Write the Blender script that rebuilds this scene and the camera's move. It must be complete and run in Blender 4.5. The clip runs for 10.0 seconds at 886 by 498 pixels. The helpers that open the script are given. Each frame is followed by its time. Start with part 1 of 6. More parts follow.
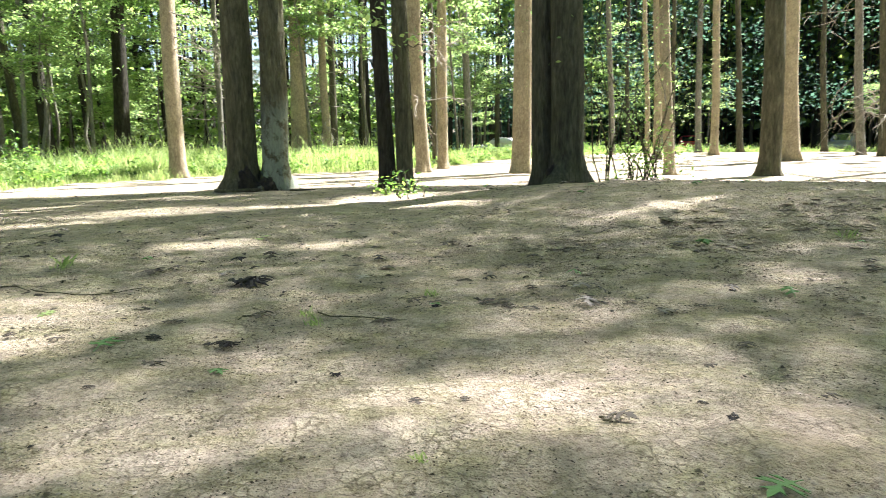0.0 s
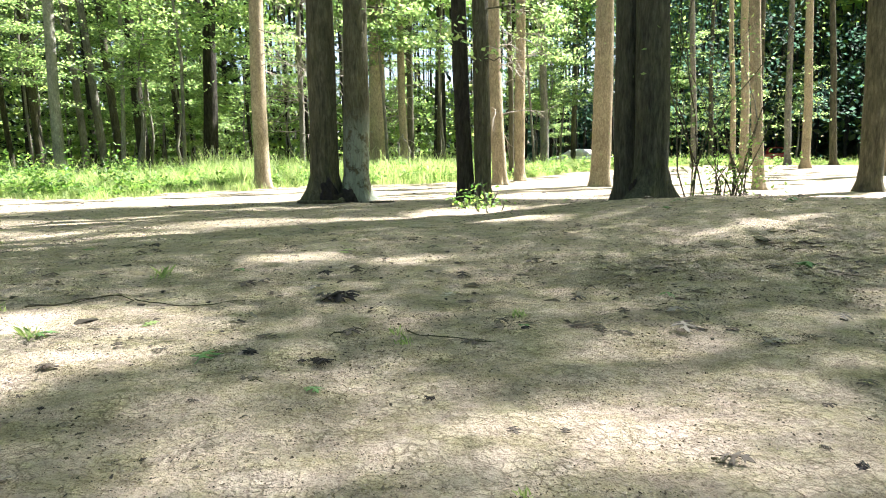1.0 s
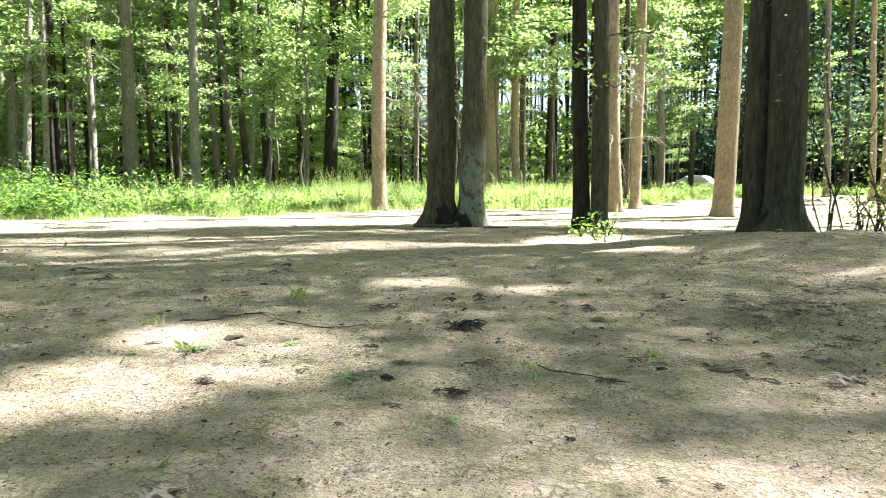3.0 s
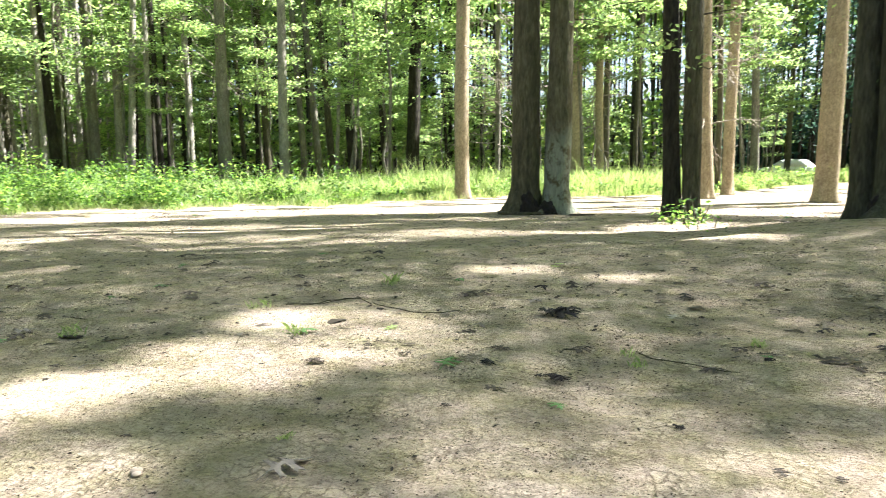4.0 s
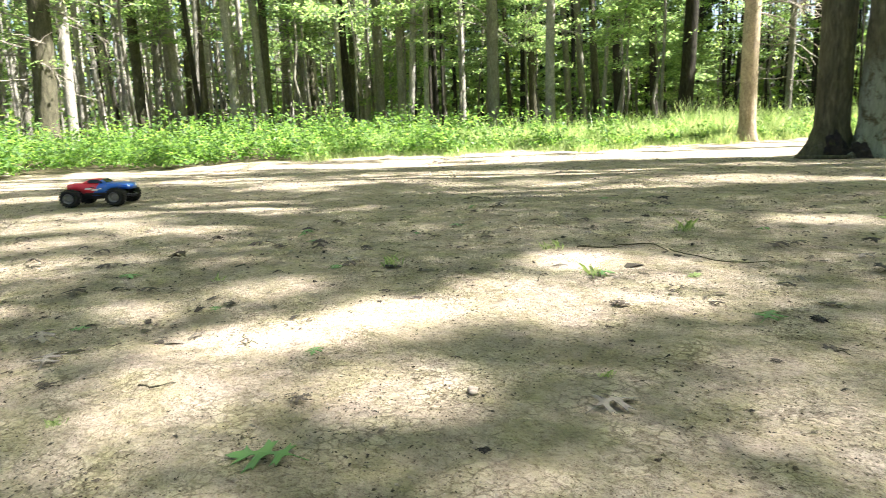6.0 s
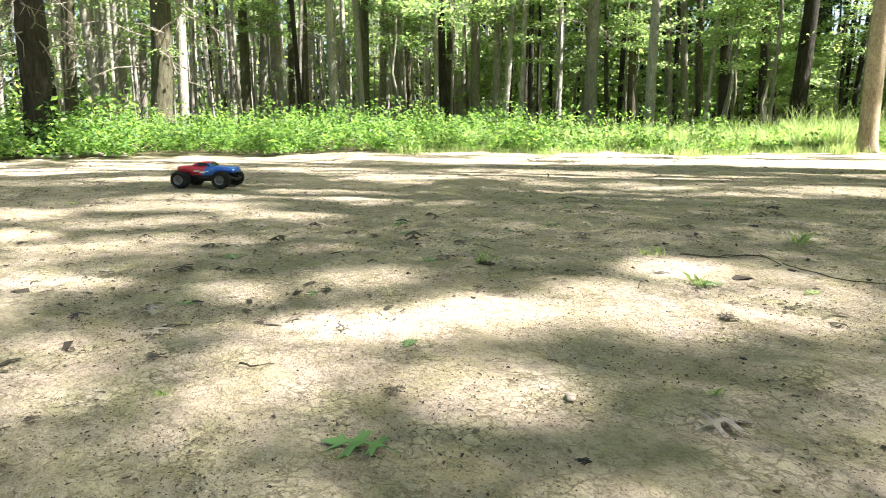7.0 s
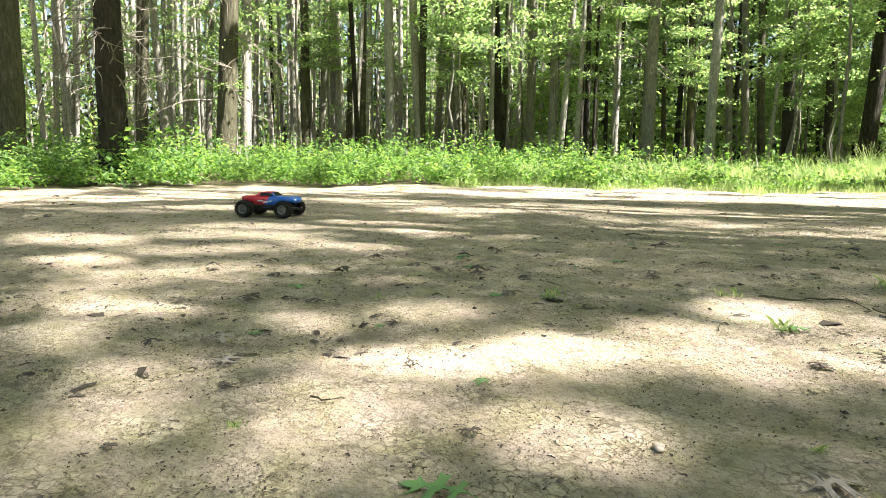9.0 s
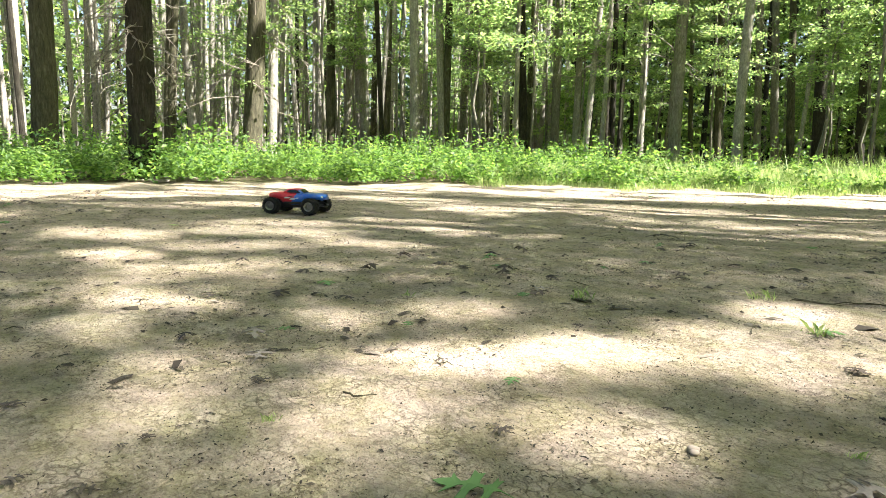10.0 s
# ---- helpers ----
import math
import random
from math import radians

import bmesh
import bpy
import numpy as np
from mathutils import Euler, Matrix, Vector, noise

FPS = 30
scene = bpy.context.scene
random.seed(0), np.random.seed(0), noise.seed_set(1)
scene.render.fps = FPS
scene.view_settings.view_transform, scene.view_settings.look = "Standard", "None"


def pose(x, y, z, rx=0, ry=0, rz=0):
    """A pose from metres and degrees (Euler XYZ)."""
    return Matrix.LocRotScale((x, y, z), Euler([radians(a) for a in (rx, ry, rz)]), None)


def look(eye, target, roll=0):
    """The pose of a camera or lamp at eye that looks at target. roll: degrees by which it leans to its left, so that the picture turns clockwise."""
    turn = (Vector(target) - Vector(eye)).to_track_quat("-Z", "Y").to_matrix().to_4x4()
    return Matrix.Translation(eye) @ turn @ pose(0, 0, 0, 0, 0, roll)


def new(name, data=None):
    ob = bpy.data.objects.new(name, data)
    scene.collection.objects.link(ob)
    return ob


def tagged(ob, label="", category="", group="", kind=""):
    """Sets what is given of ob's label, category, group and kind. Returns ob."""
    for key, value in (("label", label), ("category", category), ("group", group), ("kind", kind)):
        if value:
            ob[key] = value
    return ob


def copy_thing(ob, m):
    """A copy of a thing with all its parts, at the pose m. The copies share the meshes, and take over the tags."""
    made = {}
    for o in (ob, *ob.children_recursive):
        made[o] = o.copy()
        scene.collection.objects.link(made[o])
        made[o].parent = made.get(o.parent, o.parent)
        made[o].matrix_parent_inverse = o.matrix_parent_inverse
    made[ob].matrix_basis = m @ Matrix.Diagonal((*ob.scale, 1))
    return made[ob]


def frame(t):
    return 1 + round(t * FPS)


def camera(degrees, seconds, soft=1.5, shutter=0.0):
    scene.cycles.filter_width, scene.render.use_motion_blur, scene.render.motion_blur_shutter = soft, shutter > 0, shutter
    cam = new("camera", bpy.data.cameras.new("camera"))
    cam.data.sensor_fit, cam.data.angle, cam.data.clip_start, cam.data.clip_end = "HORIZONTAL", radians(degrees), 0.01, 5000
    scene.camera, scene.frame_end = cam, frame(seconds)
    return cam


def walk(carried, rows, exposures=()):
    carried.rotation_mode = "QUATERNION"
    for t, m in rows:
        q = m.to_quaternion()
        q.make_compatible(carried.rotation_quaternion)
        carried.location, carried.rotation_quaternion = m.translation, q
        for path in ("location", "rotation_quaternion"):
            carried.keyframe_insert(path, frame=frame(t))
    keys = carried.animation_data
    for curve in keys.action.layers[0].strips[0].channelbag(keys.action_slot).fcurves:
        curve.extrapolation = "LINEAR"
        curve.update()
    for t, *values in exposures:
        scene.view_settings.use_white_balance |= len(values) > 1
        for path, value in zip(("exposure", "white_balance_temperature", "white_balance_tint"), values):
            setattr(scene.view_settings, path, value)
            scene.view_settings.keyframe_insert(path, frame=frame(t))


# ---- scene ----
EXPOSURE = 2.61
cam = camera(67.4, 10.0, soft=0.8, shutter=0.35)
PATH = [
    (0.0, pose(0.000, 0.000, 0.560, 80.83, 0.63, -2.44)),
    (0.5, pose(-0.034, 0.017, 0.574, 80.87, 0.97, 1.31)),
    (1.0, pose(-0.062, 0.029, 0.587, 81.81, 0.50, 3.83)),
    (1.5, pose(-0.088, 0.030, 0.601, 82.68, 0.28, 5.93)),
    (2.0, pose(-0.107, 0.031, 0.613, 83.57, 0.17, 7.60)),
    (2.5, pose(-0.132, 0.023, 0.621, 83.78, -0.25, 10.37)),
    (4.0, pose(-0.212, -0.047, 0.623, 82.74, 0.36, 19.80)),
    (4.5, pose(-0.251, -0.068, 0.617, 81.31, 1.02, 25.25)),
    (5.0, pose(-0.287, -0.092, 0.611, 79.77, 1.94, 31.06)),
    (5.5, pose(-0.322, -0.106, 0.606, 78.84, 2.40, 36.33)),
    (6.0, pose(-0.355, -0.112, 0.602, 78.70, 2.18, 41.63)),
    (7.5, pose(-0.433, -0.121, 0.593, 78.86, -0.30, 51.46)),
    (8.0, pose(-0.454, -0.126, 0.593, 79.72, -0.06, 52.44)),
    (8.5, pose(-0.473, -0.131, 0.594, 81.15, -0.15, 53.22)),
    (9.0, pose(-0.485, -0.143, 0.592, 81.42, -0.39, 53.86)),
    (9.5, pose(-0.489, -0.157, 0.592, 81.34, -0.36, 54.81)),
    (10.0, pose(-0.498, -0.167, 0.592, 81.28, -0.81, 55.82)),
]
walk(cam, PATH, exposures=((0.0, EXPOSURE + 0.06, 6200, 11), (3.0, EXPOSURE + 0.09, 6250, 11), (6.0, EXPOSURE + 0.09, 6450, 11), (8.5, EXPOSURE - 0.05, 6550, 11), (10.0, EXPOSURE - 0.1, 6600, 11)))

# ---- world and sun ----
SUN_EL, SUN_AZ = radians(54), math.atan2(0.80, 0.60)  # azimuth from +y towards +x
SUN_DIR = Vector((math.sin(SUN_AZ) * math.cos(SUN_EL), math.cos(SUN_AZ) * math.cos(SUN_EL), math.sin(SUN_EL)))
world = bpy.data.worlds.new("sky")
scene.world = world
world.use_nodes = True
wn, wl = world.node_tree.nodes, world.node_tree.links
wn.clear()
sky = wn.new("ShaderNodeTexSky")
sky.sky_type, sky.sun_disc, sky.sun_elevation, sky.sun_rotation = "NISHITA", False, SUN_EL, SUN_AZ
sky.air_density, sky.dust_density = 1.0, 2.0
wbg, wout = wn.new("ShaderNodeBackground"), wn.new("ShaderNodeOutputWorld")
wbg.inputs["Strength"].default_value = 0.047
wl.new(sky.outputs[0], wbg.inputs[0])
wl.new(wbg.outputs[0], wout.inputs[0])
sun_data = bpy.data.lights.new("sun", "SUN")
sun_data.energy, sun_data.angle, sun_data.color = 5.0, radians(0.53), (1.0, 0.96, 0.96)
sun = new("sun", sun_data)
sun.matrix_world = look(SUN_DIR * 60, (0, 0, 0))

# ---- materials ----
def material(name, rough=0.8, metal=0.0, spec=0.3):
    m = bpy.data.materials.new(name)
    m.use_nodes = True
    n = m.node_tree.nodes
    b = n["Principled BSDF"]
    b.inputs["Roughness"].default_value = rough
    b.inputs["Metallic"].default_value = metal
    b.inputs["Specular IOR Level"].default_value = spec
    return m, n, m.node_tree.links, b


def coords(n, l, scale=(1, 1, 1)):
    tc, mp = n.new("ShaderNodeTexCoord"), n.new("ShaderNodeMapping")
    mp.inputs["Scale"].default_value = scale
    l.new(tc.outputs["Object"], mp.inputs["Vector"])
    return mp.outputs[0]


def noise_tex(n, l, vec, scale, detail=4, rough=0.6):
    t = n.new("ShaderNodeTexNoise")
    t.inputs["Scale"].default_value, t.inputs["Detail"].default_value, t.inputs["Roughness"].default_value = scale, detail, rough
    l.new(vec, t.inputs["Vector"])
    return t.outputs["Fac"]


def ramp(n, l, fac, stops):
    r = n.new("ShaderNodeValToRGB")
    e = r.color_ramp.elements
    while len(e) < len(stops):
        e.new(0.5)
    for k, (p, c) in zip(e, stops):
        k.position, k.color = p, (*c, 1)
    l.new(fac, r.inputs[0])
    return r.outputs[0]


def mix(n, l, fac, a, b, how="MIX"):
    x = n.new("ShaderNodeMix")
    x.data_type, x.blend_type = "RGBA", how
    for v, i in ((fac, 0), (a, 6), (b, 7)):
        if isinstance(v, (int, float)):
            x.inputs[i].default_value = v
        elif isinstance(v, tuple):
            x.inputs[i].default_value = (*v, 1)
        else:
            l.new(v, x.inputs[i])
    return x.outputs[2]


def bump(n, l, b, height, strength, distance, under=None):
    k = n.new("ShaderNodeBump")
    k.inputs["Strength"].default_value, k.inputs["Distance"].default_value = strength, distance
    l.new(height, k.inputs["Height"])
    if under is not None:
        l.new(under, k.inputs["Normal"])
    l.new(k.outputs[0], b.inputs["Normal"])
    return k.outputs[0]


def make_soil():
    m, n, l, b = material("soil", 0.95, spec=0.15)
    v = coords(n, l)
    big = noise_tex(n, l, v, 0.55, 3, 0.55)
    mid = noise_tex(n, l, v, 3.2, 5, 0.65)
    mott = noise_tex(n, l, v, 9.0, 5, 0.7)
    fine = noise_tex(n, l, v, 26, 6, 0.75)
    speck = noise_tex(n, l, v, 75, 3, 0.6)
    grit = noise_tex(n, l, v, 150, 3, 0.7)
    dirt = ramp(n, l, mid, [(0.25, (0.345, 0.272, 0.22)), (0.5, (0.452, 0.366, 0.308)), (0.75, (0.535, 0.445, 0.38))])
    dirt = mix(n, l, 1.0, dirt, ramp(n, l, big, [(0.3, (0.88, 0.89, 0.87)), (0.65, (1.05, 1.03, 1.0))]), "MULTIPLY")
    dirt = mix(n, l, 1.0, dirt, ramp(n, l, mott, [(0.3, (0.6, 0.61, 0.6)), (0.48, (1, 1, 1)), (0.7, (1.1, 1.08, 1.06))]), "MULTIPLY")
    dirt = mix(n, l, 1.0, dirt, ramp(n, l, fine, [(0.3, (0.52, 0.51, 0.49)), (0.46, (1, 1, 1)), (0.72, (1.18, 1.17, 1.15))]), "MULTIPLY")
    dirt = mix(n, l, 1.0, dirt, ramp(n, l, speck, [(0.33, (0.68, 0.66, 0.63)), (0.42, (1, 1, 1)), (0.62, (1.0, 1.0, 1.0)), (0.72, (1.12, 1.11, 1.09))]), "MULTIPLY")
    dirt = mix(n, l, 1.0, dirt, ramp(n, l, grit, [(0.32, (0.84, 0.83, 0.82)), (0.46, (1, 1, 1)), (0.68, (1.07, 1.07, 1.06))]), "MULTIPLY")
    vo = n.new("ShaderNodeTexVoronoi")
    vo.feature = "DISTANCE_TO_EDGE"
    vo.inputs["Scale"].default_value = 34
    wob = n.new("ShaderNodeTexNoise")
    wob.inputs["Scale"].default_value, wob.inputs["Detail"].default_value = 22, 4
    l.new(v, wob.inputs["Vector"])
    l.new(mix(n, l, 0.06, v, wob.outputs["Color"]), vo.inputs["Vector"])
    clod = ramp(n, l, vo.outputs[0], [(0.0, (0, 0, 0)), (0.12, (1, 1, 1))])
    cracked = ramp(n, l, noise_tex(n, l, v, 6.5, 5, 0.75), [(0.45, (0, 0, 0)), (0.6, (0.8, 0.8, 0.8))])
    dirt = mix(n, l, cracked, dirt, mix(n, l, 1.0, dirt, ramp(n, l, clod, [(0.0, (0.36, 0.35, 0.32)), (1.0, (1.07, 1.07, 1.06))]), "MULTIPLY"))
    # olive tint: green-tinged shade light put into the dirt colour, growing towards -x
    olive_cast = ramp(n, l, noise_tex(n, l, v, 1.3, 5, 0.7), [(0.38, (0, 0, 0)), (0.68, (0.5, 0.5, 0.5))])
    side = n.new("ShaderNodeSeparateXYZ")
    l.new(v, side.inputs[0])
    mr = n.new("ShaderNodeMapRange")
    for k, q in zip(("From Min", "From Max", "To Min", "To Max"), (0.5, -2.5, 0.0, 0.35)):
        mr.inputs[k].default_value = q
    l.new(side.outputs["X"], mr.inputs["Value"])
    olive_cast = mix(n, l, 1.0, olive_cast, mix(n, l, 1.0, mr.outputs[0], ramp(n, l, mid, [(0.3, (0.3, 0.3, 0.3)), (0.6, (1, 1, 1))]), 'MULTIPLY'), 'SCREEN')
    dirt = mix(n, l, olive_cast, dirt, mix(n, l, 1.0, dirt, (0.82, 0.9, 0.74), 'MULTIPLY'))
    film = ramp(n, l, noise_tex(n, l, coords(n, l, (1, 1.3, 1)), 5.5, 6, 0.75), [(0.42, (0, 0, 0)), (0.62, (0.85, 0.85, 0.85))])
    dirt = mix(n, l, film, dirt, mix(n, l, 1.0, dirt, (0.74, 0.79, 0.6), "MULTIPLY"))
    humus = ramp(n, l, fine, [(0.3, (0.035, 0.03, 0.018)), (0.55, (0.09, 0.075, 0.04)), (0.75, (0.07, 0.10, 0.03))])
    at = n.new("ShaderNodeAttribute")
    at.attribute_name = "humus"
    l.new(mix(n, l, at.outputs["Fac"], dirt, humus), b.inputs["Base Color"])
    k = bump(n, l, b, mid, 0.35, 0.03)
    k = bump(n, l, b, mott, 0.6, 0.03, k)
    k = bump(n, l, b, clod, 0.6, 0.01, k)
    k = bump(n, l, b, fine, 0.9, 0.03, k)
    k = bump(n, l, b, speck, 0.55, 0.01, k)
    bump(n, l, b, grit, 0.4, 0.004, k)
    return m


def make_bark(name, dark, light, stretch=0.18, depth=0.03, lichen=0.0, lichen_colour=(0.3, 0.33, 0.25), plate=9):
    m, n, l, b = material(name, 0.92, spec=0.15)
    v = coords(n, l, (1, 1, stretch))
    ridge = noise_tex(n, l, v, plate * 2, 6, 0.7)
    vo = n.new("ShaderNodeTexVoronoi")
    vo.feature = "DISTANCE_TO_EDGE"
    vo.inputs["Scale"].default_value = plate * 2.2
    vo.inputs["Randomness"].default_value = 1.0
    wn3 = n.new("ShaderNodeTexNoise")
    wn3.inputs["Scale"].default_value, wn3.inputs["Detail"].default_value = plate * 1.1, 4
    l.new(v, wn3.inputs["Vector"])
    warp = mix(n, l, 0.22, v, wn3.outputs["Color"])
    fine = noise_tex(n, l, coords(n, l, (1, 1, 0.12)), plate * 7, 5, 0.75)
    l.new(warp, vo.inputs["Vector"])
    plates = ramp(n, l, vo.outputs[0], [(0.0, (0, 0, 0)), (0.3, (1, 1, 1))])
    broad = noise_tex(n, l, coords(n, l), 1.6, 4, 0.6)
    col = ramp(n, l, ridge, [(0.25, dark), (0.7, light)])
    col = mix(n, l, 1.0, col, ramp(n, l, plates, [(0, (0.72, 0.7, 0.68)), (1, (1.05, 1.05, 1.05))]), "MULTIPLY")
    col = mix(n, l, 1.0, col, ramp(n, l, broad, [(0.3, (0.75, 0.74, 0.7)), (0.7, (1.12, 1.1, 1.06))]), "MULTIPLY")
    col = mix(n, l, 1.0, col, ramp(n, l, fine, [(0.3, (0.55, 0.55, 0.53)), (0.5, (1, 1, 1)), (0.7, (1.22, 1.21, 1.17))]), "MULTIPLY")
    if lichen:
        spot = noise_tex(n, l, coords(n, l, (1, 1, 0.7)), 8, 6, 0.75)
        fac = ramp(n, l, spot, [(0.62 - 0.3 * lichen, (0, 0, 0)), (0.72 - 0.3 * lichen, (1, 1, 1))])
        sep = n.new("ShaderNodeSeparateXYZ")
        l.new(coords(n, l), sep.inputs[0])
        low = ramp(n, l, mix(n, l, 0.12, mix(n, l, 1.0, sep.outputs["Z"], (0.5, 0.5, 0.5), "MULTIPLY"), broad), [(0.42, (1, 1, 1)), (0.6, (0.06, 0.06, 0.06))])
        col = mix(n, l, mix(n, l, 1.0, fac, low, "MULTIPLY"), col, mix(n, l, 1.0, ramp(n, l, fine, [(0.3, (0.6, 0.6, 0.6)), (0.6, (1, 1, 1))]), lichen_colour, "MULTIPLY"))
    l.new(col, b.inputs["Base Color"])
    k = bump(n, l, b, plates, 0.3, depth)
    k = bump(n, l, b, ridge, 0.8, depth, k)
    bump(n, l, b, fine, 0.7, depth * 0.4, k)
    return m


def make_leaf(name, shades, through_colour, share=0.45, rough=0.5):
    m, n, l, b = material(name, rough, spec=0.35)
    g = n.new("ShaderNodeNewGeometry")
    col = ramp(n, l, g.outputs["Random Per Island"], [(i / max(1, len(shades) - 1), c) for i, c in enumerate(shades)])
    l.new(col, b.inputs["Base Color"])
    tr = n.new("ShaderNodeBsdfTranslucent")
    l.new(mix(n, l, 1.0, col, through_colour, "MULTIPLY"), tr.inputs["Color"])
    ms = n.new("ShaderNodeMixShader")
    ms.inputs[0].default_value = share
    l.new(b.outputs[0], ms.inputs[1])
    l.new(tr.outputs[0], ms.inputs[2])
    l.new(ms.outputs[0], n["Material Output"].inputs["Surface"])
    return m


def make_plain(name, colour, rough=0.5, metal=0.0, spec=0.4, vary=0.12, scale=30.0, relief=0.0):
    m, n, l, b = material(name, rough, metal, spec)
    f = noise_tex(n, l, coords(n, l), scale, 5, 0.65)
    lo, hi = tuple(c * (1 - vary) for c in colour), tuple(min(1, c * (1 + vary)) for c in colour)
    l.new(ramp(n, l, f, [(0.3, lo), (0.7, hi)]), b.inputs["Base Color"])
    if relief:
        bump(n, l, b, f, 0.6, relief)
    return m


def make_bits(name, shades, rough=0.9):
    m, n, l, b = material(name, rough, spec=0.2)
    g = n.new("ShaderNodeNewGeometry")
    l.new(ramp(n, l, g.outputs["Random Per Island"], [(i / max(1, len(shades) - 1), c) for i, c in enumerate(shades)]), b.inputs["Base Color"])
    return m


SOIL = make_soil()
BARK_OAK = make_bark("oak_bark", (0.045, 0.044, 0.029), (0.17, 0.163, 0.107), 0.2)
BARK_MOSS = make_bark("mossy_bark", (0.034, 0.036, 0.026), (0.125, 0.127, 0.09), 0.2)
# the next two barks hold sunlit paleness and trunk shade in their colours
BARK_ASH_SUN = make_bark("sunlit_ash_bark", (0.2, 0.195, 0.17), (0.52, 0.5, 0.44), 0.25, 0.012, plate=12)
BARK_SHADED = make_bark("shaded_bark", (0.017, 0.016, 0.0125), (0.074, 0.069, 0.052), 0.2)
BARK_PALE = make_bark("pale_bark", (0.265, 0.226, 0.155), (0.5, 0.43, 0.3), 0.45, 0.012, plate=12)
BARK_LICHEN = make_bark("lichened_bark", (0.052, 0.05, 0.03), (0.18, 0.17, 0.105), 0.25, 0.03, 0.68, (0.27, 0.3, 0.225))
BARK_GREY = make_bark("grey_bark", (0.115, 0.112, 0.092), (0.34, 0.325, 0.272), 0.25, 0.018, 0.25, plate=11)
DEADWOOD = make_bark("deadwood", (0.2, 0.18, 0.15), (0.46, 0.42, 0.36), 0.15, 0.006, plate=30)
LEAF_CANOPY = make_leaf("canopy_leaf", [(0.045, 0.078, 0.034), (0.075, 0.115, 0.05), (0.14, 0.175, 0.082)], (4.7, 4.7, 2.3), 0.5)
LEAF_UNDER = make_leaf("understory_leaf", [(0.05, 0.08, 0.036), (0.095, 0.138, 0.06), (0.175, 0.21, 0.095)], (4.0, 4.1, 2.9), 0.58)
LEAF_CONIFER = make_leaf("conifer_spray", [(0.022, 0.044, 0.030), (0.038, 0.072, 0.048), (0.07, 0.11, 0.07)], (2.4, 2.7, 2.6), 0.4, 0.85)
# near-black leaf: the shade deep in the wood is put into its colour
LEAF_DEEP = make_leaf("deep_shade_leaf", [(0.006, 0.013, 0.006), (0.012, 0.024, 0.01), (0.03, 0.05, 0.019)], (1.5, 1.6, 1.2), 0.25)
LEAF_HERB = make_leaf("herb_leaf", [(0.035, 0.085, 0.022), (0.092, 0.17, 0.046), (0.175, 0.27, 0.08)], (2.9, 2.75, 1.6), 0.5)
LEAF_GRASS = make_leaf("grass_blade", [(0.13, 0.2, 0.07), (0.25, 0.325, 0.135), (0.4, 0.44, 0.25)], (2.2, 2.2, 1.4), 0.4)
LEAF_LITTER_GREEN = make_leaf("fallen_green_leaf", [(0.10, 0.20, 0.06), (0.14, 0.26, 0.09)], (1.5, 1.6, 1.0), 0.2)
LEAF_LITTER_BROWN = make_plain("dry_leaf", (0.07, 0.055, 0.04), 0.8, vary=0.45, scale=45)
LEAF_LITTER_GREY = make_plain("weathered_leaf", (0.21, 0.18, 0.15), 0.8, vary=0.4, scale=45)
LEAF_LITTER_BLACK = make_plain("rotten_leaf", (0.022, 0.017, 0.015), 0.75, vary=0.5, scale=60)
LEAF_LITTER_TAN = make_plain("bleached_leaf", (0.42, 0.37, 0.29), 0.8, vary=0.25, scale=60)
CHIPS = make_bits("wood_chips", [(0.03, 0.024, 0.017), (0.075, 0.06, 0.04), (0.13, 0.105, 0.07), (0.05, 0.04, 0.028), (0.34, 0.29, 0.2), (0.10, 0.085, 0.055), (0.05, 0.04, 0.028)])
SCRAPS = make_bits("leaf_scraps", [(0.02, 0.017, 0.012), (0.05, 0.042, 0.03), (0.03, 0.025, 0.018), (0.1, 0.083, 0.058), (0.035, 0.03, 0.02), (0.24, 0.21, 0.16)])
PEBBLES = make_bits("pebbles", [(0.2, 0.165, 0.125), (0.4, 0.34, 0.27), (0.44, 0.37, 0.295), (0.3, 0.25, 0.2), (0.36, 0.3, 0.24)])


def make_paint():
    """Red at the rear and blue at the front, with a slanted, feathered border."""
    m, n, l, b = material("toy_body_paint", 0.28, spec=0.5)
    tc, sep = n.new("ShaderNodeTexCoord"), n.new("ShaderNodeSeparateXYZ")
    l.new(tc.outputs["Object"], sep.inputs[0])
    add = n.new("ShaderNodeMath")
    add.operation = "MULTIPLY_ADD"
    add.inputs[1].default_value = -0.55
    l.new(sep.outputs["Z"], add.inputs[0]), l.new(sep.outputs["X"], add.inputs[2])
    rag = n.new("ShaderNodeMath")
    rag.operation = "MULTIPLY_ADD"
    rag.inputs[1].default_value = 0.04
    l.new(noise_tex(n, l, tc.outputs["Object"], 45, 3), rag.inputs[0]), l.new(add.outputs[0], rag.inputs[2])
    sh = n.new("ShaderNodeMath")
    sh.operation = "MULTIPLY_ADD"
    sh.inputs[1].default_value, sh.inputs[2].default_value = 6.0, 0.85
    l.new(rag.outputs[0], sh.inputs[0])
    col = ramp(n, l, sh.outputs[0], [(0.47, (0.62, 0.03, 0.045)), (0.53, (0.02, 0.13, 0.55))])
    dust = ramp(n, l, noise_tex(n, l, tc.outputs["Object"], 25, 5), [(0.5, (0, 0, 0)), (0.8, (0.35, 0.35, 0.35))])
    l.new(mix(n, l, dust, col, (0.36, 0.3, 0.22)), b.inputs["Base Color"])
    return m


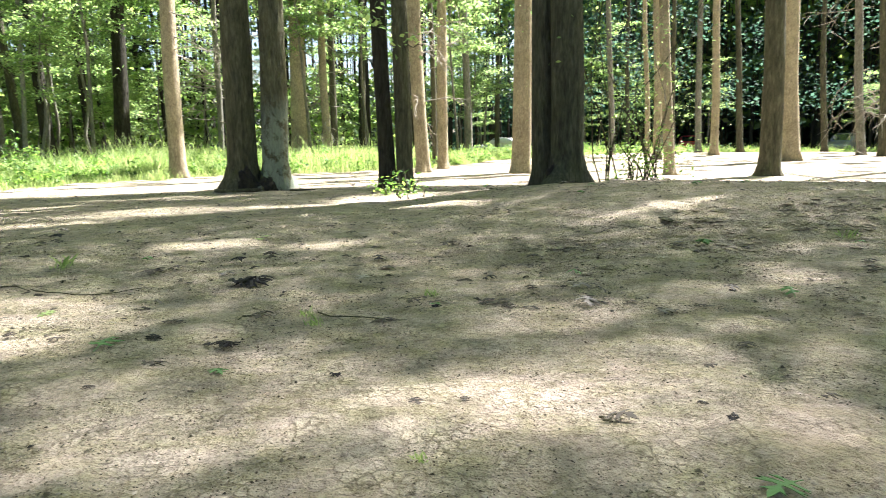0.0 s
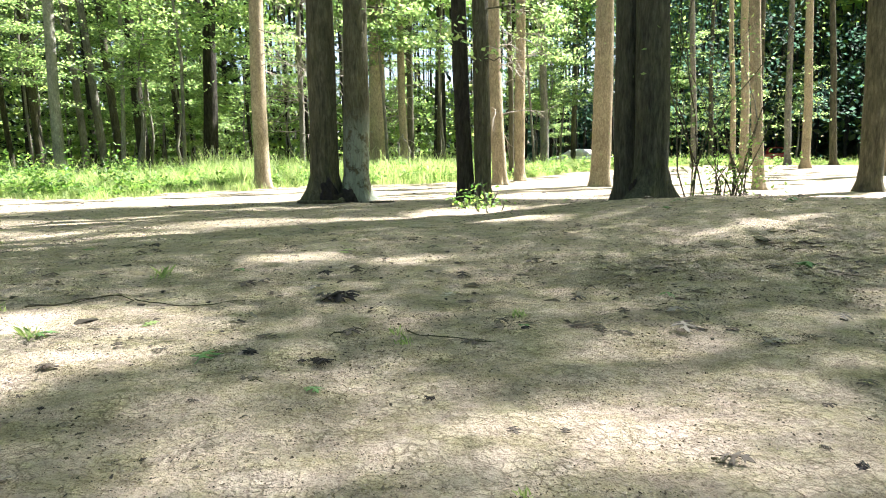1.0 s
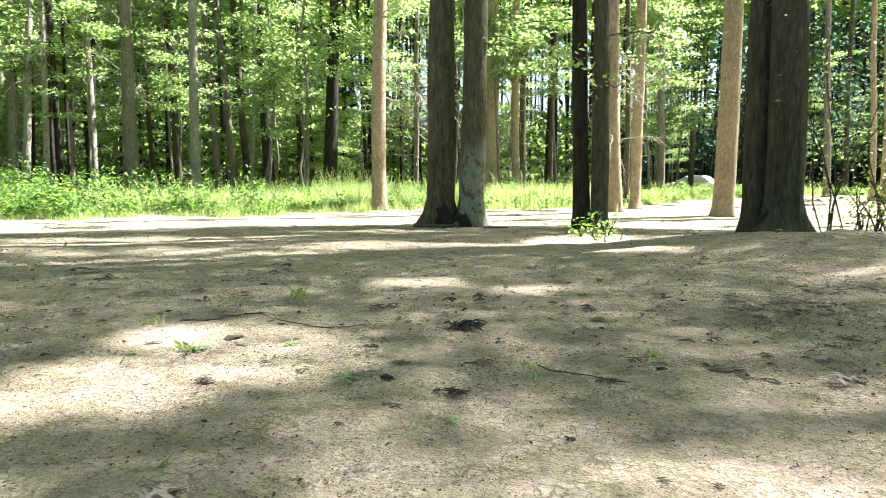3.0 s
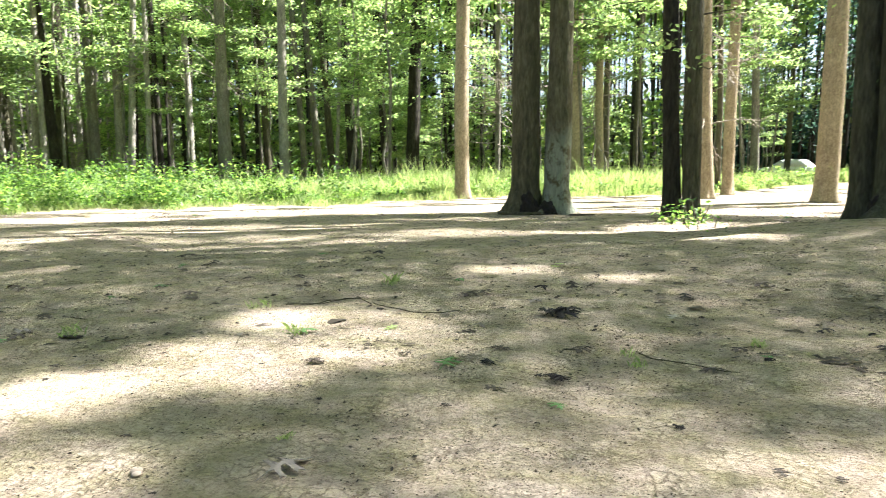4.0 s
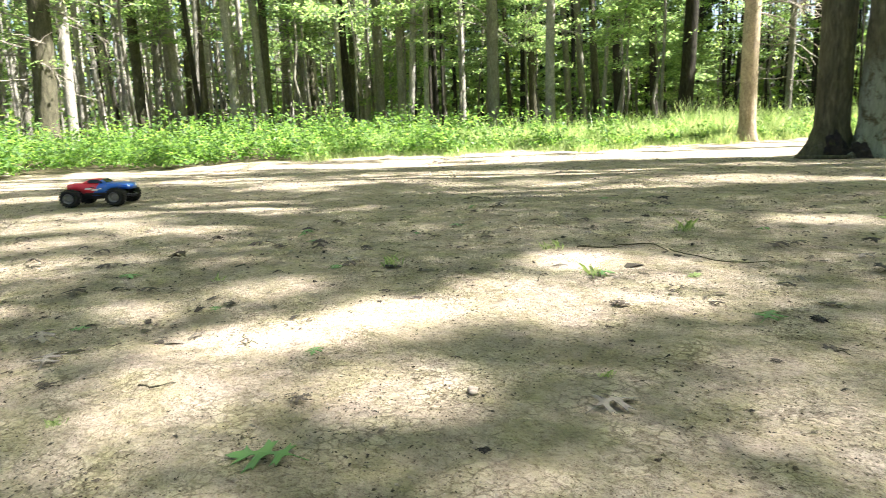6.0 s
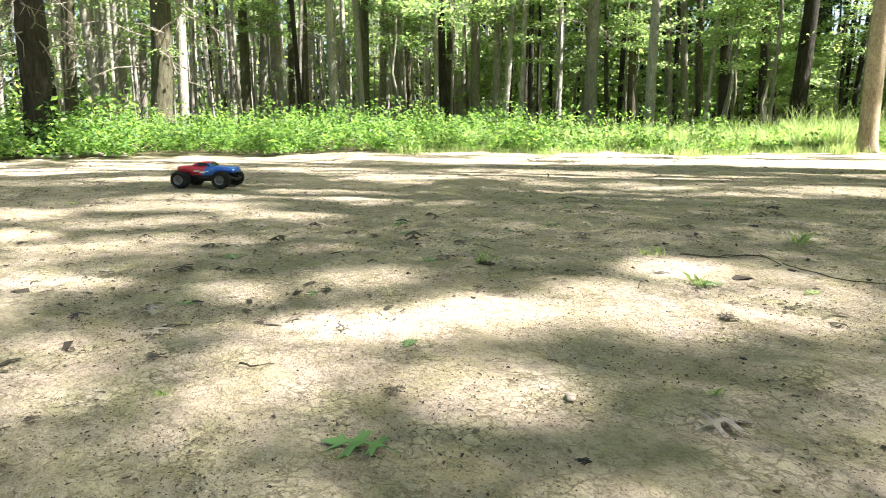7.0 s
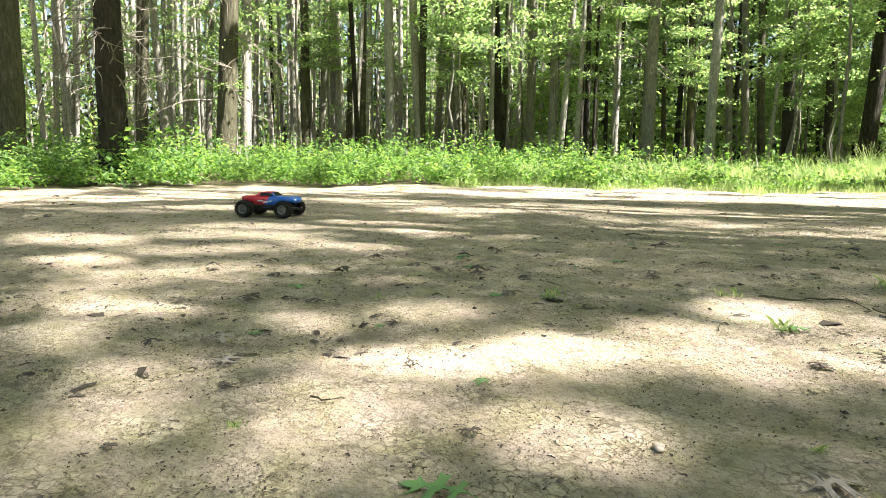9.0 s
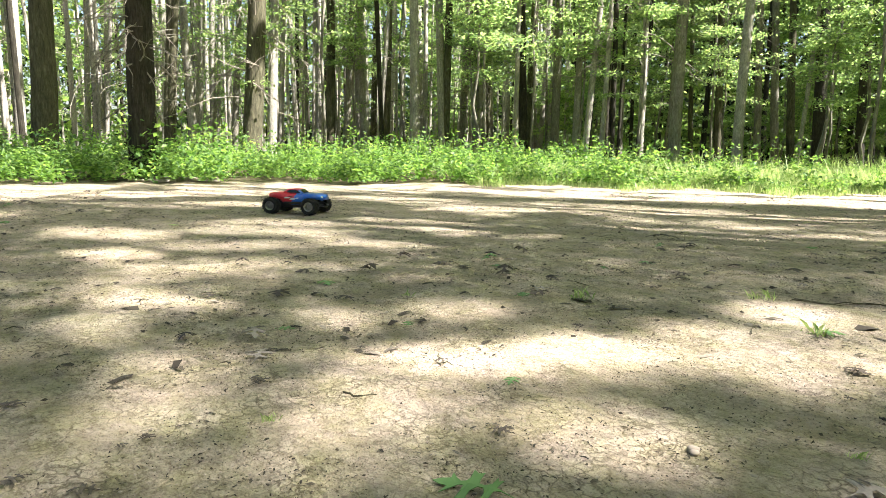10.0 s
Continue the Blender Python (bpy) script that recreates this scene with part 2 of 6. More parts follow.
PAINT_TOY = make_paint()
RUBBER = make_plain("rubber", (0.022, 0.021, 0.02), 0.85, spec=0.25, vary=0.5, scale=40, relief=0.002)
PLASTIC_BLACK = make_plain("black_plastic", (0.018, 0.018, 0.019), 0.5, vary=0.3)
PLASTIC_SMOKE = make_plain("smoked_window", (0.01, 0.012, 0.018), 0.12, spec=0.6, vary=0.1)
CHROME = make_plain("satin_rim", (0.24, 0.235, 0.23), 0.4, 0.6, vary=0.15)
DECAL_WHITE = make_plain("white_decal", (0.75, 0.75, 0.74), 0.4, vary=0.05)
LAMP_CLEAR = make_plain("clear_lens", (0.75, 0.77, 0.8), 0.15, vary=0.05)
CAR_WHITE = make_plain("white_car_paint", (0.7, 0.7, 0.69), 0.3, vary=0.05, scale=4)
CAR_RED = make_plain("red_car_paint", (0.45, 0.03, 0.035), 0.3, vary=0.05, scale=4)
CAR_GREY = make_plain("grey_car_paint", (0.2, 0.21, 0.22), 0.3, 0.3, vary=0.05, scale=4)
CAR_GLASS = make_plain("car_glass", (0.015, 0.018, 0.02), 0.06, spec=0.7, vary=0.1)
HOLLOW = make_plain("rotten_wood", (0.02, 0.016, 0.012), 0.95, vary=0.6, scale=30, relief=0.01)

# ---- geometry helpers ----
def mesh_arrays(name, verts, faces, mat, smooth=False):
    """A mesh from arrays of places and of faces that all have the same number of corners."""
    verts, faces = np.asarray(verts, np.float32), np.asarray(faces, np.int32)
    me = bpy.data.meshes.new(name)
    k = faces.shape[1]
    me.vertices.add(len(verts)), me.loops.add(faces.size), me.polygons.add(len(faces))
    me.vertices.foreach_set("co", verts.ravel())
    me.loops.foreach_set("vertex_index", faces.ravel())
    me.polygons.foreach_set("loop_start", np.arange(0, faces.size, k, dtype=np.int32))
    me.polygons.foreach_set("use_smooth", np.full(len(faces), smooth))
    me.update(calc_edges=True)
    me.materials.append(mat)
    return me


def part(name, bm, mat, parent, label="", smooth=False):
    me = bm
    if isinstance(bm, bmesh.types.BMesh):
        me = bpy.data.meshes.new(name)
        for f in bm.faces:
            f.smooth = smooth
        bm.to_mesh(me)
        bm.free()
        me.materials.append(mat)
    ob = new(name, me)
    ob.parent = parent
    return tagged(ob, label)


def thing(name, x, y, z, label, category, group="", turn=0.0, kind=""):
    ob = new(name)
    ob.empty_display_size = 0.1
    ob.matrix_world = pose(x, y, z, 0, 0, turn)
    return tagged(ob, label, category, group, kind)


EDGE_AZ = (-180, -90, -60, -35, -26, -15, -3, 4.5, 10, 20, 26, 31, 41, 55, 68, 80, 90, 110, 140, 180)
EDGE_R = (16, 27, 35, 36, 33, 27, 15.6, 13.2, 13.4, 12.3, 11.3, 11.0, 11.1, 11.0, 10.9, 11.1, 11.5, 12.5, 15, 16)


def edge_radius(x, y):
    """How far the bare dirt reaches in the direction of (x, y); beyond it the undergrowth begins."""
    az = np.degrees(np.arctan2(-np.asarray(x), np.asarray(y)))
    return np.interp(az, EDGE_AZ, EDGE_R) + 0.35 * np.sin(az * 0.55) + 0.2 * np.sin(az * 1.7 + 1)


def ground_z(x, y):
    x, y = np.asarray(x, float), np.asarray(y, float)
    r = np.hypot(x, y)
    z = 0.001 * np.clip(r - 13, 0, 70)
    # the land falls away behind the first trees
    fall = np.clip((r - 28) / 22, 0, 1)
    z = z - 0.7 * fall * fall * (3 - 2 * fall)
    # the dirt ramp: a ridge that runs from the twin trees to the right
    ax, ay, bx, by = 1.75, 6.5, 6.0, 4.7
    s = np.clip(((x - ax) * (bx - ax) + (y - ay) * (by - ay)) / ((bx - ax) ** 2 + (by - ay) ** 2), 0, 1.6)
    d = np.hypot(x - ax - s * (bx - ax), y - ay - s * (by - ay))
    near = x * (by - ay) - y * (bx - ax) > ax * (by - ay) - ay * (bx - ax)
    wide = np.where(s > 0, np.where(near, 1.55, 1.9), 1.15)
    z = z + (0.135 + 0.03 * s) * np.exp(-(d / wide) ** 2)
    z = z + 0.012 * np.sin(x * 1.3 + 0.6 * y) * np.sin(y * 1.1 - 0.4 * x + 1) * np.clip(r / 3, 0, 1)
    lump = np.exp(-(((x - 2.4) / 1.5) ** 2 + ((y - 4.6) / 0.7) ** 2))
    return z + lump * 0.03 * (np.sin(x * 9 + y * 4) * np.sin(y * 11 - x * 3)) + lump * 0.03


def gz(x, y):
    return float(ground_z(x, y))


def tube(points, radii, sides=12, rough=0.0, flare=0.0, flare_height=0.5, lobes=5, seed=0, caps=True):
    """Rings along a line as a bmesh: trunks, limbs and twigs. flare widens the foot into root lobes."""
    rnd = random.Random(seed)
    ph, ph2 = rnd.uniform(0, 6.28), rnd.uniform(0, 6.28)
    bm = bmesh.new()
    pts = [Vector(p) for p in points]
    rings = []
    for i, (p, r) in enumerate(zip(pts, radii)):
        d = (pts[min(i + 1, len(pts) - 1)] - pts[max(i - 1, 0)]).normalized()
        u = d.cross(Vector((0, 1, 0)) if abs(d.y) < 0.9 else Vector((1, 0, 0))).normalized()
        w = d.cross(u)
        ring = []
        for k in range(sides):
            a = 2 * math.pi * k / sides
            q = r * (1 + rough * noise.noise(Vector((math.cos(a) * 1.7, math.sin(a) * 1.7, p.length * 1.3 + seed))))
            if flare:
                h = max(0.0, 1 - (p.z - pts[0].z) / flare_height)
                q *= 1 + flare * h * h * (0.55 + 0.45 * math.cos(lobes * a + ph) + 0.25 * math.cos(2 * a + ph2))
            ring.append(bm.verts.new(p + (u * math.cos(a) + w * math.sin(a)) * q))
        rings.append(ring)
    for a, b in zip(rings, rings[1:]):
        for k in range(sides):
            bm.faces.new((a[k], a[(k + 1) % sides], b[(k + 1) % sides], b[k]))
    if caps:
        bm.faces.new(rings[0][::-1]), bm.faces.new(rings[-1])
    bmesh.ops.recalc_face_normals(bm, faces=bm.faces)
    return bm


def leaf_mesh(name, centres, size, mat, rng, tilt=0.6, ratio=0.55, up=None):
    """Many leaves as one mesh: each a folded pair of triangles, pointed at both ends."""
    c = np.asarray(centres, np.float32)
    n = len(c)
    size = np.broadcast_to(np.asarray(size, np.float32), (n,)) * rng.uniform(0.7, 1.3, n)
    a = rng.uniform(0, 2 * np.pi, n)
    pitch = rng.normal(0, tilt, n) - 0.25
    roll = rng.normal(0, tilt, n)
    ax = np.stack([np.cos(a) * np.cos(pitch), np.sin(a) * np.cos(pitch), np.sin(pitch)], 1)
    side = np.stack([-np.sin(a), np.cos(a), np.zeros(n)], 1)
    nor = np.cross(ax, side)
    side = side * np.cos(roll)[:, None] + nor * np.sin(roll)[:, None]
    nor = np.cross(ax, side)
    s = size[:, None]
    v = np.stack([c - ax * s * 0.5, c + side * s * ratio * 0.5 + nor * s * 0.08, c + ax * s * 0.5, c - side * s * ratio * 0.5 + nor * s * 0.08], 1)
    return mesh_arrays(name, v.reshape(-1, 3), np.arange(n * 4).reshape(n, 4), mat)

# ---- ground ----
def build_ground():
    rings = np.concatenate([[0.12], np.geomspace(0.3, 9, 190), np.geomspace(9.3, 160, 90)])
    az = np.radians(np.concatenate([np.arange(-60, 110, 0.5), np.arange(110, 300, 2.5)]))
    rr, aa = np.meshgrid(rings, az, indexing="ij")
    x, y = -rr * np.sin(aa), rr * np.cos(aa)
    z = ground_z(x, y)
    # footworn unevenness, finer near the path of the camera
    for k, (fx, fy, amp) in enumerate(((5.1, 3.7, 0.006), (9.3, -7.7, 0.004), (17.0, 13.0, 0.0025), (-31.0, 23.0, 0.0015))):
        z = z + amp * np.sin(fx * x + fy * y + k) * np.sin(fy * x * 0.7 - fx * y * 1.1 + 2 * k) * (rr < 25)
    na, nr = len(az), len(rings)
    idx = np.arange(nr * na).reshape(nr, na)
    nxt = np.roll(idx, -1, 1)
    quads = np.stack([idx[:-1], idx[1:], nxt[1:], nxt[:-1]], -1).reshape(-1, 4)
    verts = np.stack([x, y, z], -1).reshape(-1, 3)
    me = mesh_arrays("ground", verts, quads[:, ::-1], SOIL, True)
    bm = bmesh.new()
    bm.from_mesh(me)
    bm.verts.ensure_lookup_table()
    bm.faces.new([bm.verts[i] for i in range(na)])
    bmesh.ops.recalc_face_normals(bm, faces=bm.faces)
    if bm.faces[0].normal.z < 0:
        bmesh.ops.reverse_faces(bm, faces=bm.faces)
    bm.to_mesh(me)
    bm.free()
    out = np.clip((rr - edge_radius(x, y)) / 0.7 + 0.5 * np.sin(9 * x) * np.sin(8 * y), 0, 1)
    # dark mulch along the foot of the ramp
    u = np.clip((x - 0.4) / 2.3, 0, 1.3)
    band = np.exp(-(((y - 3.3 - 0.75 * u) / 0.4) ** 2 + (np.maximum(0, 0.5 - x) / 0.4) ** 2 + (np.maximum(0, x - 3.4) / 0.6) ** 2))
    out = np.maximum(out, 0.55 * band * np.clip(0.6 + 0.7 * np.sin(7 * x + 3 * y) * np.sin(9 * y - 4 * x), 0, 1))
    attr = me.attributes.new("humus", "FLOAT", "POINT")
    attr.data.foreach_set("value", out.ravel().astype(np.float32))
    return tagged(new("ground", me), "bare trodden tan dirt ground of a forest clearing", "ground", kind="structure")


build_ground()

# ---- trees ----
FLECKS = []


def fleck(x, y, rx, ry, turn, light):
    """A gap in the leaf roof, named by the patch of ground that the sun reaches through it."""
    FLECKS.append((x, y, rx, ry, radians(turn), light))


fleck(-1.97, -0.04, 0.20, 0.13, 140, 0.16)
fleck(-2.12, 0.19, 0.22, 0.12, 140, 0.14)
fleck(-1.38, 1.68, 0.30, 0.15, 55, 0.5)
fleck(-1.12, 1.86, 0.14, 0.09, 20, 0.45)
fleck(0.41, 2.10, 0.29, 0.18, 26, 0.20)
fleck(1.56, 2.61, 0.17, 0.09, 8, 0.38)
fleck(1.39, 2.43, 0.32, 0.15, 4, 0.12)
fleck(-0.31, 1.62, 0.28, 0.11, 136, 0.22)
fleck(-0.40, 1.32, 0.20, 0.13, 9, 0.24)
fleck(0.09, 1.32, 0.29, 0.12, 6, 0.30)
fleck(0.50, 1.53, 0.30, 0.17, 37, 0.22)
fleck(0.41, 1.26, 0.21, 0.11, 2, 0.28)
fleck(0.74, 1.23, 0.17, 0.12, 27, 0.26)
fleck(1.08, 1.60, 0.17, 0.07, 50, 0.20)
fleck(-0.59, 1.19, 0.19, 0.09, 168, 0.20)
fleck(-0.10, 1.01, 0.10, 0.05, 175, 0.25)
fleck(-0.72, 1.11, 0.11, 0.06, 142, 0.10)
fleck(1.99, 3.25, 0.27, 0.16, 14, 0.10)
fleck(-1.18, 3.76, 0.26, 0.14, 15, 0.60)
fleck(-0.53, 3.73, 0.21, 0.11, 14, 0.48)
fleck(-0.22, 6.42, 0.65, 0.57, 99, 0.90)
fleck(-1.08, 5.86, 0.56, 0.20, 17, 0.55)
fleck(-2.52, 4.90, 0.31, 0.15, 179, 0.40)
fleck(-3.19, 4.22, 0.25, 0.13, 2, 0.30)
fleck(-2.31, 5.45, 0.61, 0.18, 4, 0.40)
fleck(0.13, 1.44, 0.24, 0.13, 22, 0.26)
fleck(-1.52, 1.53, 0.24, 0.14, 169, 0.22)
fleck(0.34, 5.99, 0.33, 0.17, 139, 0.50)
fleck(-4.76, 5.28, 0.69, 0.25, 15, 0.50)
fleck(-3.90, 5.81, 0.81, 0.20, 12, 0.50)
fleck(-4.23, 4.44, 0.34, 0.18, 9, 0.35)
fleck(-1.73, 2.20, 0.19, 0.17, 149, 1.00)
fleck(-1.35, 2.17, 0.36, 0.30, 154, 0.40)
fleck(-1.73, 1.75, 0.21, 0.15, 13, 0.42)
fleck(-1.42, 0.86, 0.22, 0.12, 17, 0.32)
fleck(-1.79, 0.57, 0.18, 0.14, 22, 0.32)
fleck(-2.47, 1.22, 0.22, 0.12, 51, 0.36)
fleck(-2.51, 0.84, 0.15, 0.10, 148, 0.32)
fleck(-0.80, 0.84, 0.22, 0.07, 29, 0.17)
fleck(-0.78, 1.44, 0.15, 0.11, 40, 0.10)
fleck(-7.52, 3.66, 1.67, 0.45, 8, 0.62)
fleck(-4.65, 2.77, 0.35, 0.17, 176, 0.60)
fleck(-4.33, 1.71, 0.32, 0.14, 2, 0.50)
fleck(-5.40, 4.51, 0.58, 0.30, 178, 0.60)
fleck(-5.07, 2.36, 0.40, 0.14, 13, 0.40)
fleck(-3.61, 4.89, 0.39, 0.23, 4, 0.40)
fleck(-5.44, 3.56, 0.46, 0.22, 171, 0.50)
fleck(-2.14, 5.77, 0.55, 0.20, 2, 0.50)
fleck(-1.83, 1.25, 0.21, 0.14, 63, 1.00)
fleck(-1.98, 0.91, 0.29, 0.13, 56, 0.85)
fleck(-1.88, 1.10, 0.46, 0.21, 58, 0.36)
fleck(-1.67, 1.67, 0.16, 0.11, 67, 0.25)
fleck(-3.11, 0.34, 0.24, 0.10, 47, 0.95)
fleck(-3.39, 0.24, 0.37, 0.19, 5, 0.36)
fleck(-2.85, 0.10, 0.20, 0.10, 175, 0.42)
fleck(-3.73, 0.58, 0.39, 0.18, 46, 0.34)
fleck(-3.70, 1.01, 0.39, 0.15, 49, 0.30)
fleck(-4.40, 0.36, 0.26, 0.15, 28, 0.70)
fleck(-5.31, 0.45, 0.46, 0.24, 37, 0.60)
fleck(-5.02, 1.41, 0.57, 0.23, 54, 0.50)
fleck(-2.59, 0.77, 0.15, 0.11, 34, 0.36)
fleck(-2.37, 1.14, 0.18, 0.12, 46, 0.30)
fleck(-1.88, 0.54, 0.16, 0.12, 176, 0.36)
fleck(-1.71, 0.34, 0.17, 0.08, 164, 0.24)
fleck(-2.21, 0.18, 0.20, 0.13, 18, 0.30)
fleck(-2.04, 0.06, 0.15, 0.09, 11, 0.16)
fleck(-1.39, 0.87, 0.19, 0.14, 25, 0.32)
fleck(-1.69, 0.73, 0.12, 0.09, 44, 0.14)
fleck(-1.60, 0.15, 0.13, 0.08, 19, 0.18)
fleck(-4.34, 2.58, 0.25, 0.18, 154, 0.50)
fleck(-5.33, 2.48, 0.33, 0.19, 46, 0.50)
fleck(-4.49, 0.90, 0.38, 0.15, 51, 0.30)
fleck(-4.07, 1.84, 0.25, 0.15, 42, 0.30)
fleck(-3.91, 2.95, 0.16, 0.11, 139, 0.40)
fleck(-2.30, 0.41, 0.25, 0.07, 50, 0.12)
fleck(-4.02, 3.77, 0.32, 0.12, 58, 0.45)
fleck(-3.45, 4.86, 0.43, 0.13, 55, 0.40)
fleck(-5.49, 3.84, 0.66, 0.23, 50, 0.70)
fleck(-4.68, 4.88, 0.69, 0.22, 61, 0.60)
fleck(-3.54, 5.97, 0.63, 0.15, 50, 0.60)
fleck(-7.09, 1.90, 0.60, 0.27, 50, 0.60)
fleck(-4.51, 2.65, 0.32, 0.16, 59, 0.70)
fleck(-5.30, 1.91, 0.81, 0.21, 65, 0.45)
fleck(-4.42, 1.23, 0.37, 0.19, 62, 0.30)
fleck(-3.86, 0.60, 0.40, 0.13, 61, 0.25)
fleck(-1.71, 0.35, 0.20, 0.11, 161, 0.20)
fleck(-1.81, 1.64, 0.18, 0.11, 73, 0.20)
fleck(-3.66, 4.03, 0.29, 0.10, 72, 0.40)
fleck(-2.92, 4.80, 0.35, 0.10, 63, 0.40)

fleck(1.69, 4.69, 0.72, 0.10, 35, 0.45)
fleck(2.02, 4.84, 0.36, 0.15, 43, 0.30)
fleck(-3.6, 7.45, 0.9, 0.25, 30, 0.6)
fleck(-1.9, 7.1, 0.6, 0.2, 20, 0.45)
fleck(-0.25, 7.1, 0.5, 0.35, 20, 0.8)

TREES = []


def tree(x, y, dia, lean_x=0.0, lean_y=0.0, bark=None, height=0.0, flare=0.7, label="", name="tree", sides=0, limbs=3):
    """A forest tree: a tapered trunk with a root flare and limbs; its crown is added once all trees stand."""
    k = len(TREES)
    rnd = random.Random(100 + k)
    height = height or rnd.uniform(18.5, 23)
    far = math.hypot(x, y) > 16
    z0 = gz(x, y) - 0.06
    words = {"oak_bark": "tall forest tree with ridged grey-brown bark", "pale_bark": "tall straight tree with pale tan bark",
             "mossy_bark": "tall forest tree with mossy dark grey bark", "lichened_bark": "tree trunk patched with grey-green lichen", "sunlit_ash_bark": "straight forest tree with grey bark in a sunlit pale tone", "shaded_bark": "forest tree with brown bark darkened in colour for shade", "grey_bark": "slender forest tree with smooth grey bark"}
    ob = thing(name, x, y, z0, label or words[bark.name], "tree", "trees of the wood")
    sides = sides or (10 if far else 20)
    hs = [0, 0.1, 0.22, 0.4, 0.7, 1.1, 1.7, 2.5, 3.5, 5, 7, 10, 14, height] if not far else [0, 0.3, 0.8, 2, 4, 7, 11, height]
    pts, rad = [], []
    w1, w2 = rnd.uniform(0, 6), rnd.uniform(0.012, 0.03) * (1.6 if far else 1)
    for h in hs:
        s = w2 * math.sin(0.7 * h + w1) * min(1, h / 2)
        pts.append((lean_x * h + s, lean_y * h - 0.7 * s, h))
        rad.append(max(0.03, dia / 2 * (1.06 - 0.045 * h)))
    part("trunk", tube(pts, rad, sides, 0.10 if not far else 0.07, flare, max(0.36, dia * 1.25), rnd.randint(3, 6), k), bark, ob, smooth=True)
    for i in range(limbs):
        a, h0 = rnd.uniform(0, 6.28), rnd.uniform(8.5, height - 3)
        ln = rnd.uniform(2.0, 4.0)
        line, rr = [], []
        for j in range(5):
            u = j / 4
            line.append((lean_x * h0 + math.cos(a) * ln * u, lean_y * h0 + math.sin(a) * ln * u, h0 + ln * 0.7 * u - 0.3 * u * u))
            rr.append(dia * (0.2 - 0.16 * u))
        part("limb", tube(line, rr, 6, seed=k * 7 + i), bark, ob, smooth=True)
    TREES.append((ob, x, y, height, k))
    return ob


def dead_twigs(ob, count, low, high, reach, seed, mat=None, thick=0.016):
    """Bare, forked branches that stand out from a trunk."""
    rnd = random.Random(seed)
    for i in range(count):
        h, a = rnd.uniform(low, high), rnd.uniform(0, 6.28)
        ln = reach * rnd.uniform(0.5, 1.1)
        p = Vector((0, 0, h))
        d = Vector((math.cos(a), math.sin(a), rnd.uniform(-0.5, 0.4)))
        line, rr = [p.copy()], [thick]
        forks = []
        for j in range(6):
            d = (d + Vector((rnd.uniform(-0.35, 0.35), rnd.uniform(-0.35, 0.35), rnd.uniform(-0.45, 0.25)))).normalized()
            p = p + d * ln / 6
            line.append(p.copy()), rr.append(thick * (1 - j / 7.5))
            if j > 0:
                forks.append((p.copy(), d.copy()))
        bm = tube(line, rr, 5, seed=i)
        for q, e in forks:
            e = (e + Vector((rnd.uniform(-1, 1), rnd.uniform(-1, 1), rnd.uniform(-0.8, 0.6)))).normalized()
            m = q + e * ln * rnd.uniform(0.12, 0.25)
            t = m + (e + Vector((rnd.uniform(-0.6, 0.6), rnd.uniform(-0.6, 0.6), rnd.uniform(-0.8, 0.2)))).normalized() * ln * 0.15
            side = tube([q, m, t], [thick * 0.5, thick * 0.38, thick * 0.2], 4, seed=i)
            tmp = bpy.data.meshes.new("tmp")
            side.to_mesh(tmp), side.free()
            bm.from_mesh(tmp)
            bpy.data.meshes.remove(tmp)
        part("dead_branch", bm, mat or DEADWOOD, ob, "bare dead branch")


# trees that stand out at the clearing's edge
pair_a = tree(-2.12, 8.33, 0.345, 0.012, 0.005, BARK_OAK, flare=1.3, label="stout grey-brown oak at the edge of the clearing")
pair_b = tree(-1.73, 8.37, 0.31, 0.016, 0.005, BARK_LICHEN, flare=1.2, label="tree with pale lichen on its lower trunk beside an oak")
slim_a = tree(-0.33, 8.29, 0.19, -0.030, -0.001, BARK_SHADED, flare=0.45, label="slim dark brown tree close beside another")
slim_b = tree(-0.12, 8.25, 0.20, -0.006, 0.0, BARK_OAK, flare=0.5, label="slim brown tree with scarred bark beside its twin")
tree(1.48, 7.52, 0.265, -0.028, 0.001, BARK_MOSS, flare=0.5, label="oak trunk grown against a thicker one at the dirt ramp")
twin_b = tree(1.67, 7.30, 0.345, -0.012, -0.002, BARK_MOSS, flare=1.35, label="thick grey-barked tree with spreading roots on the dirt ramp", sides=28)
edge_tree = tree(-12.29, 1.92, 0.42, 0.008, 0.021, BARK_SHADED, flare=0.4, label="stout oak toned dark for shade, with dead branches among the undergrowth")
dead_twigs(edge_tree, 40, 1.3, 4.6, 1.2, 11, BARK_GREY, thick=0.014)
dead_twigs(edge_tree, 30, 1.6, 4.8, 1.3, 12, thick=0.011)
# trees of the wood behind
pale_edge = tree(-4.01, 11.52, 0.260, 0.010, 0.003, BARK_PALE)
lit_a = tree(-2.96, 17.76, 0.434, -0.007, -0.001, BARK_PALE)
lit_b = tree(-2.28, 17.85, 0.211, -0.013, -0.002, BARK_PALE)
tree(-2.80, 23.84, 0.242, 0.008, 0.001, BARK_OAK)
snag_e = tree(-5.46, 19.24, 0.161, 0.012, 0.004, BARK_GREY)
snag_d = tree(0.16, 12.20, 0.249, -0.043, 0.000, BARK_PALE)
lit_c = tree(0.60, 13.99, 0.214, -0.009, 0.000, BARK_PALE)
tree(0.46, 14.99, 0.115, -0.021, 0.001, BARK_OAK)
tree(1.95, 23.92, 0.265, -0.027, 0.002, BARK_GREY)
tree(-2.20, 29.92, 0.203, 0.009, 0.001, BARK_OAK)
tree(1.87, 11.75, 0.322, 0.006, -0.001, BARK_PALE)
tree(7.41, 24.92, 0.236, -0.046, 0.013, BARK_GREY)
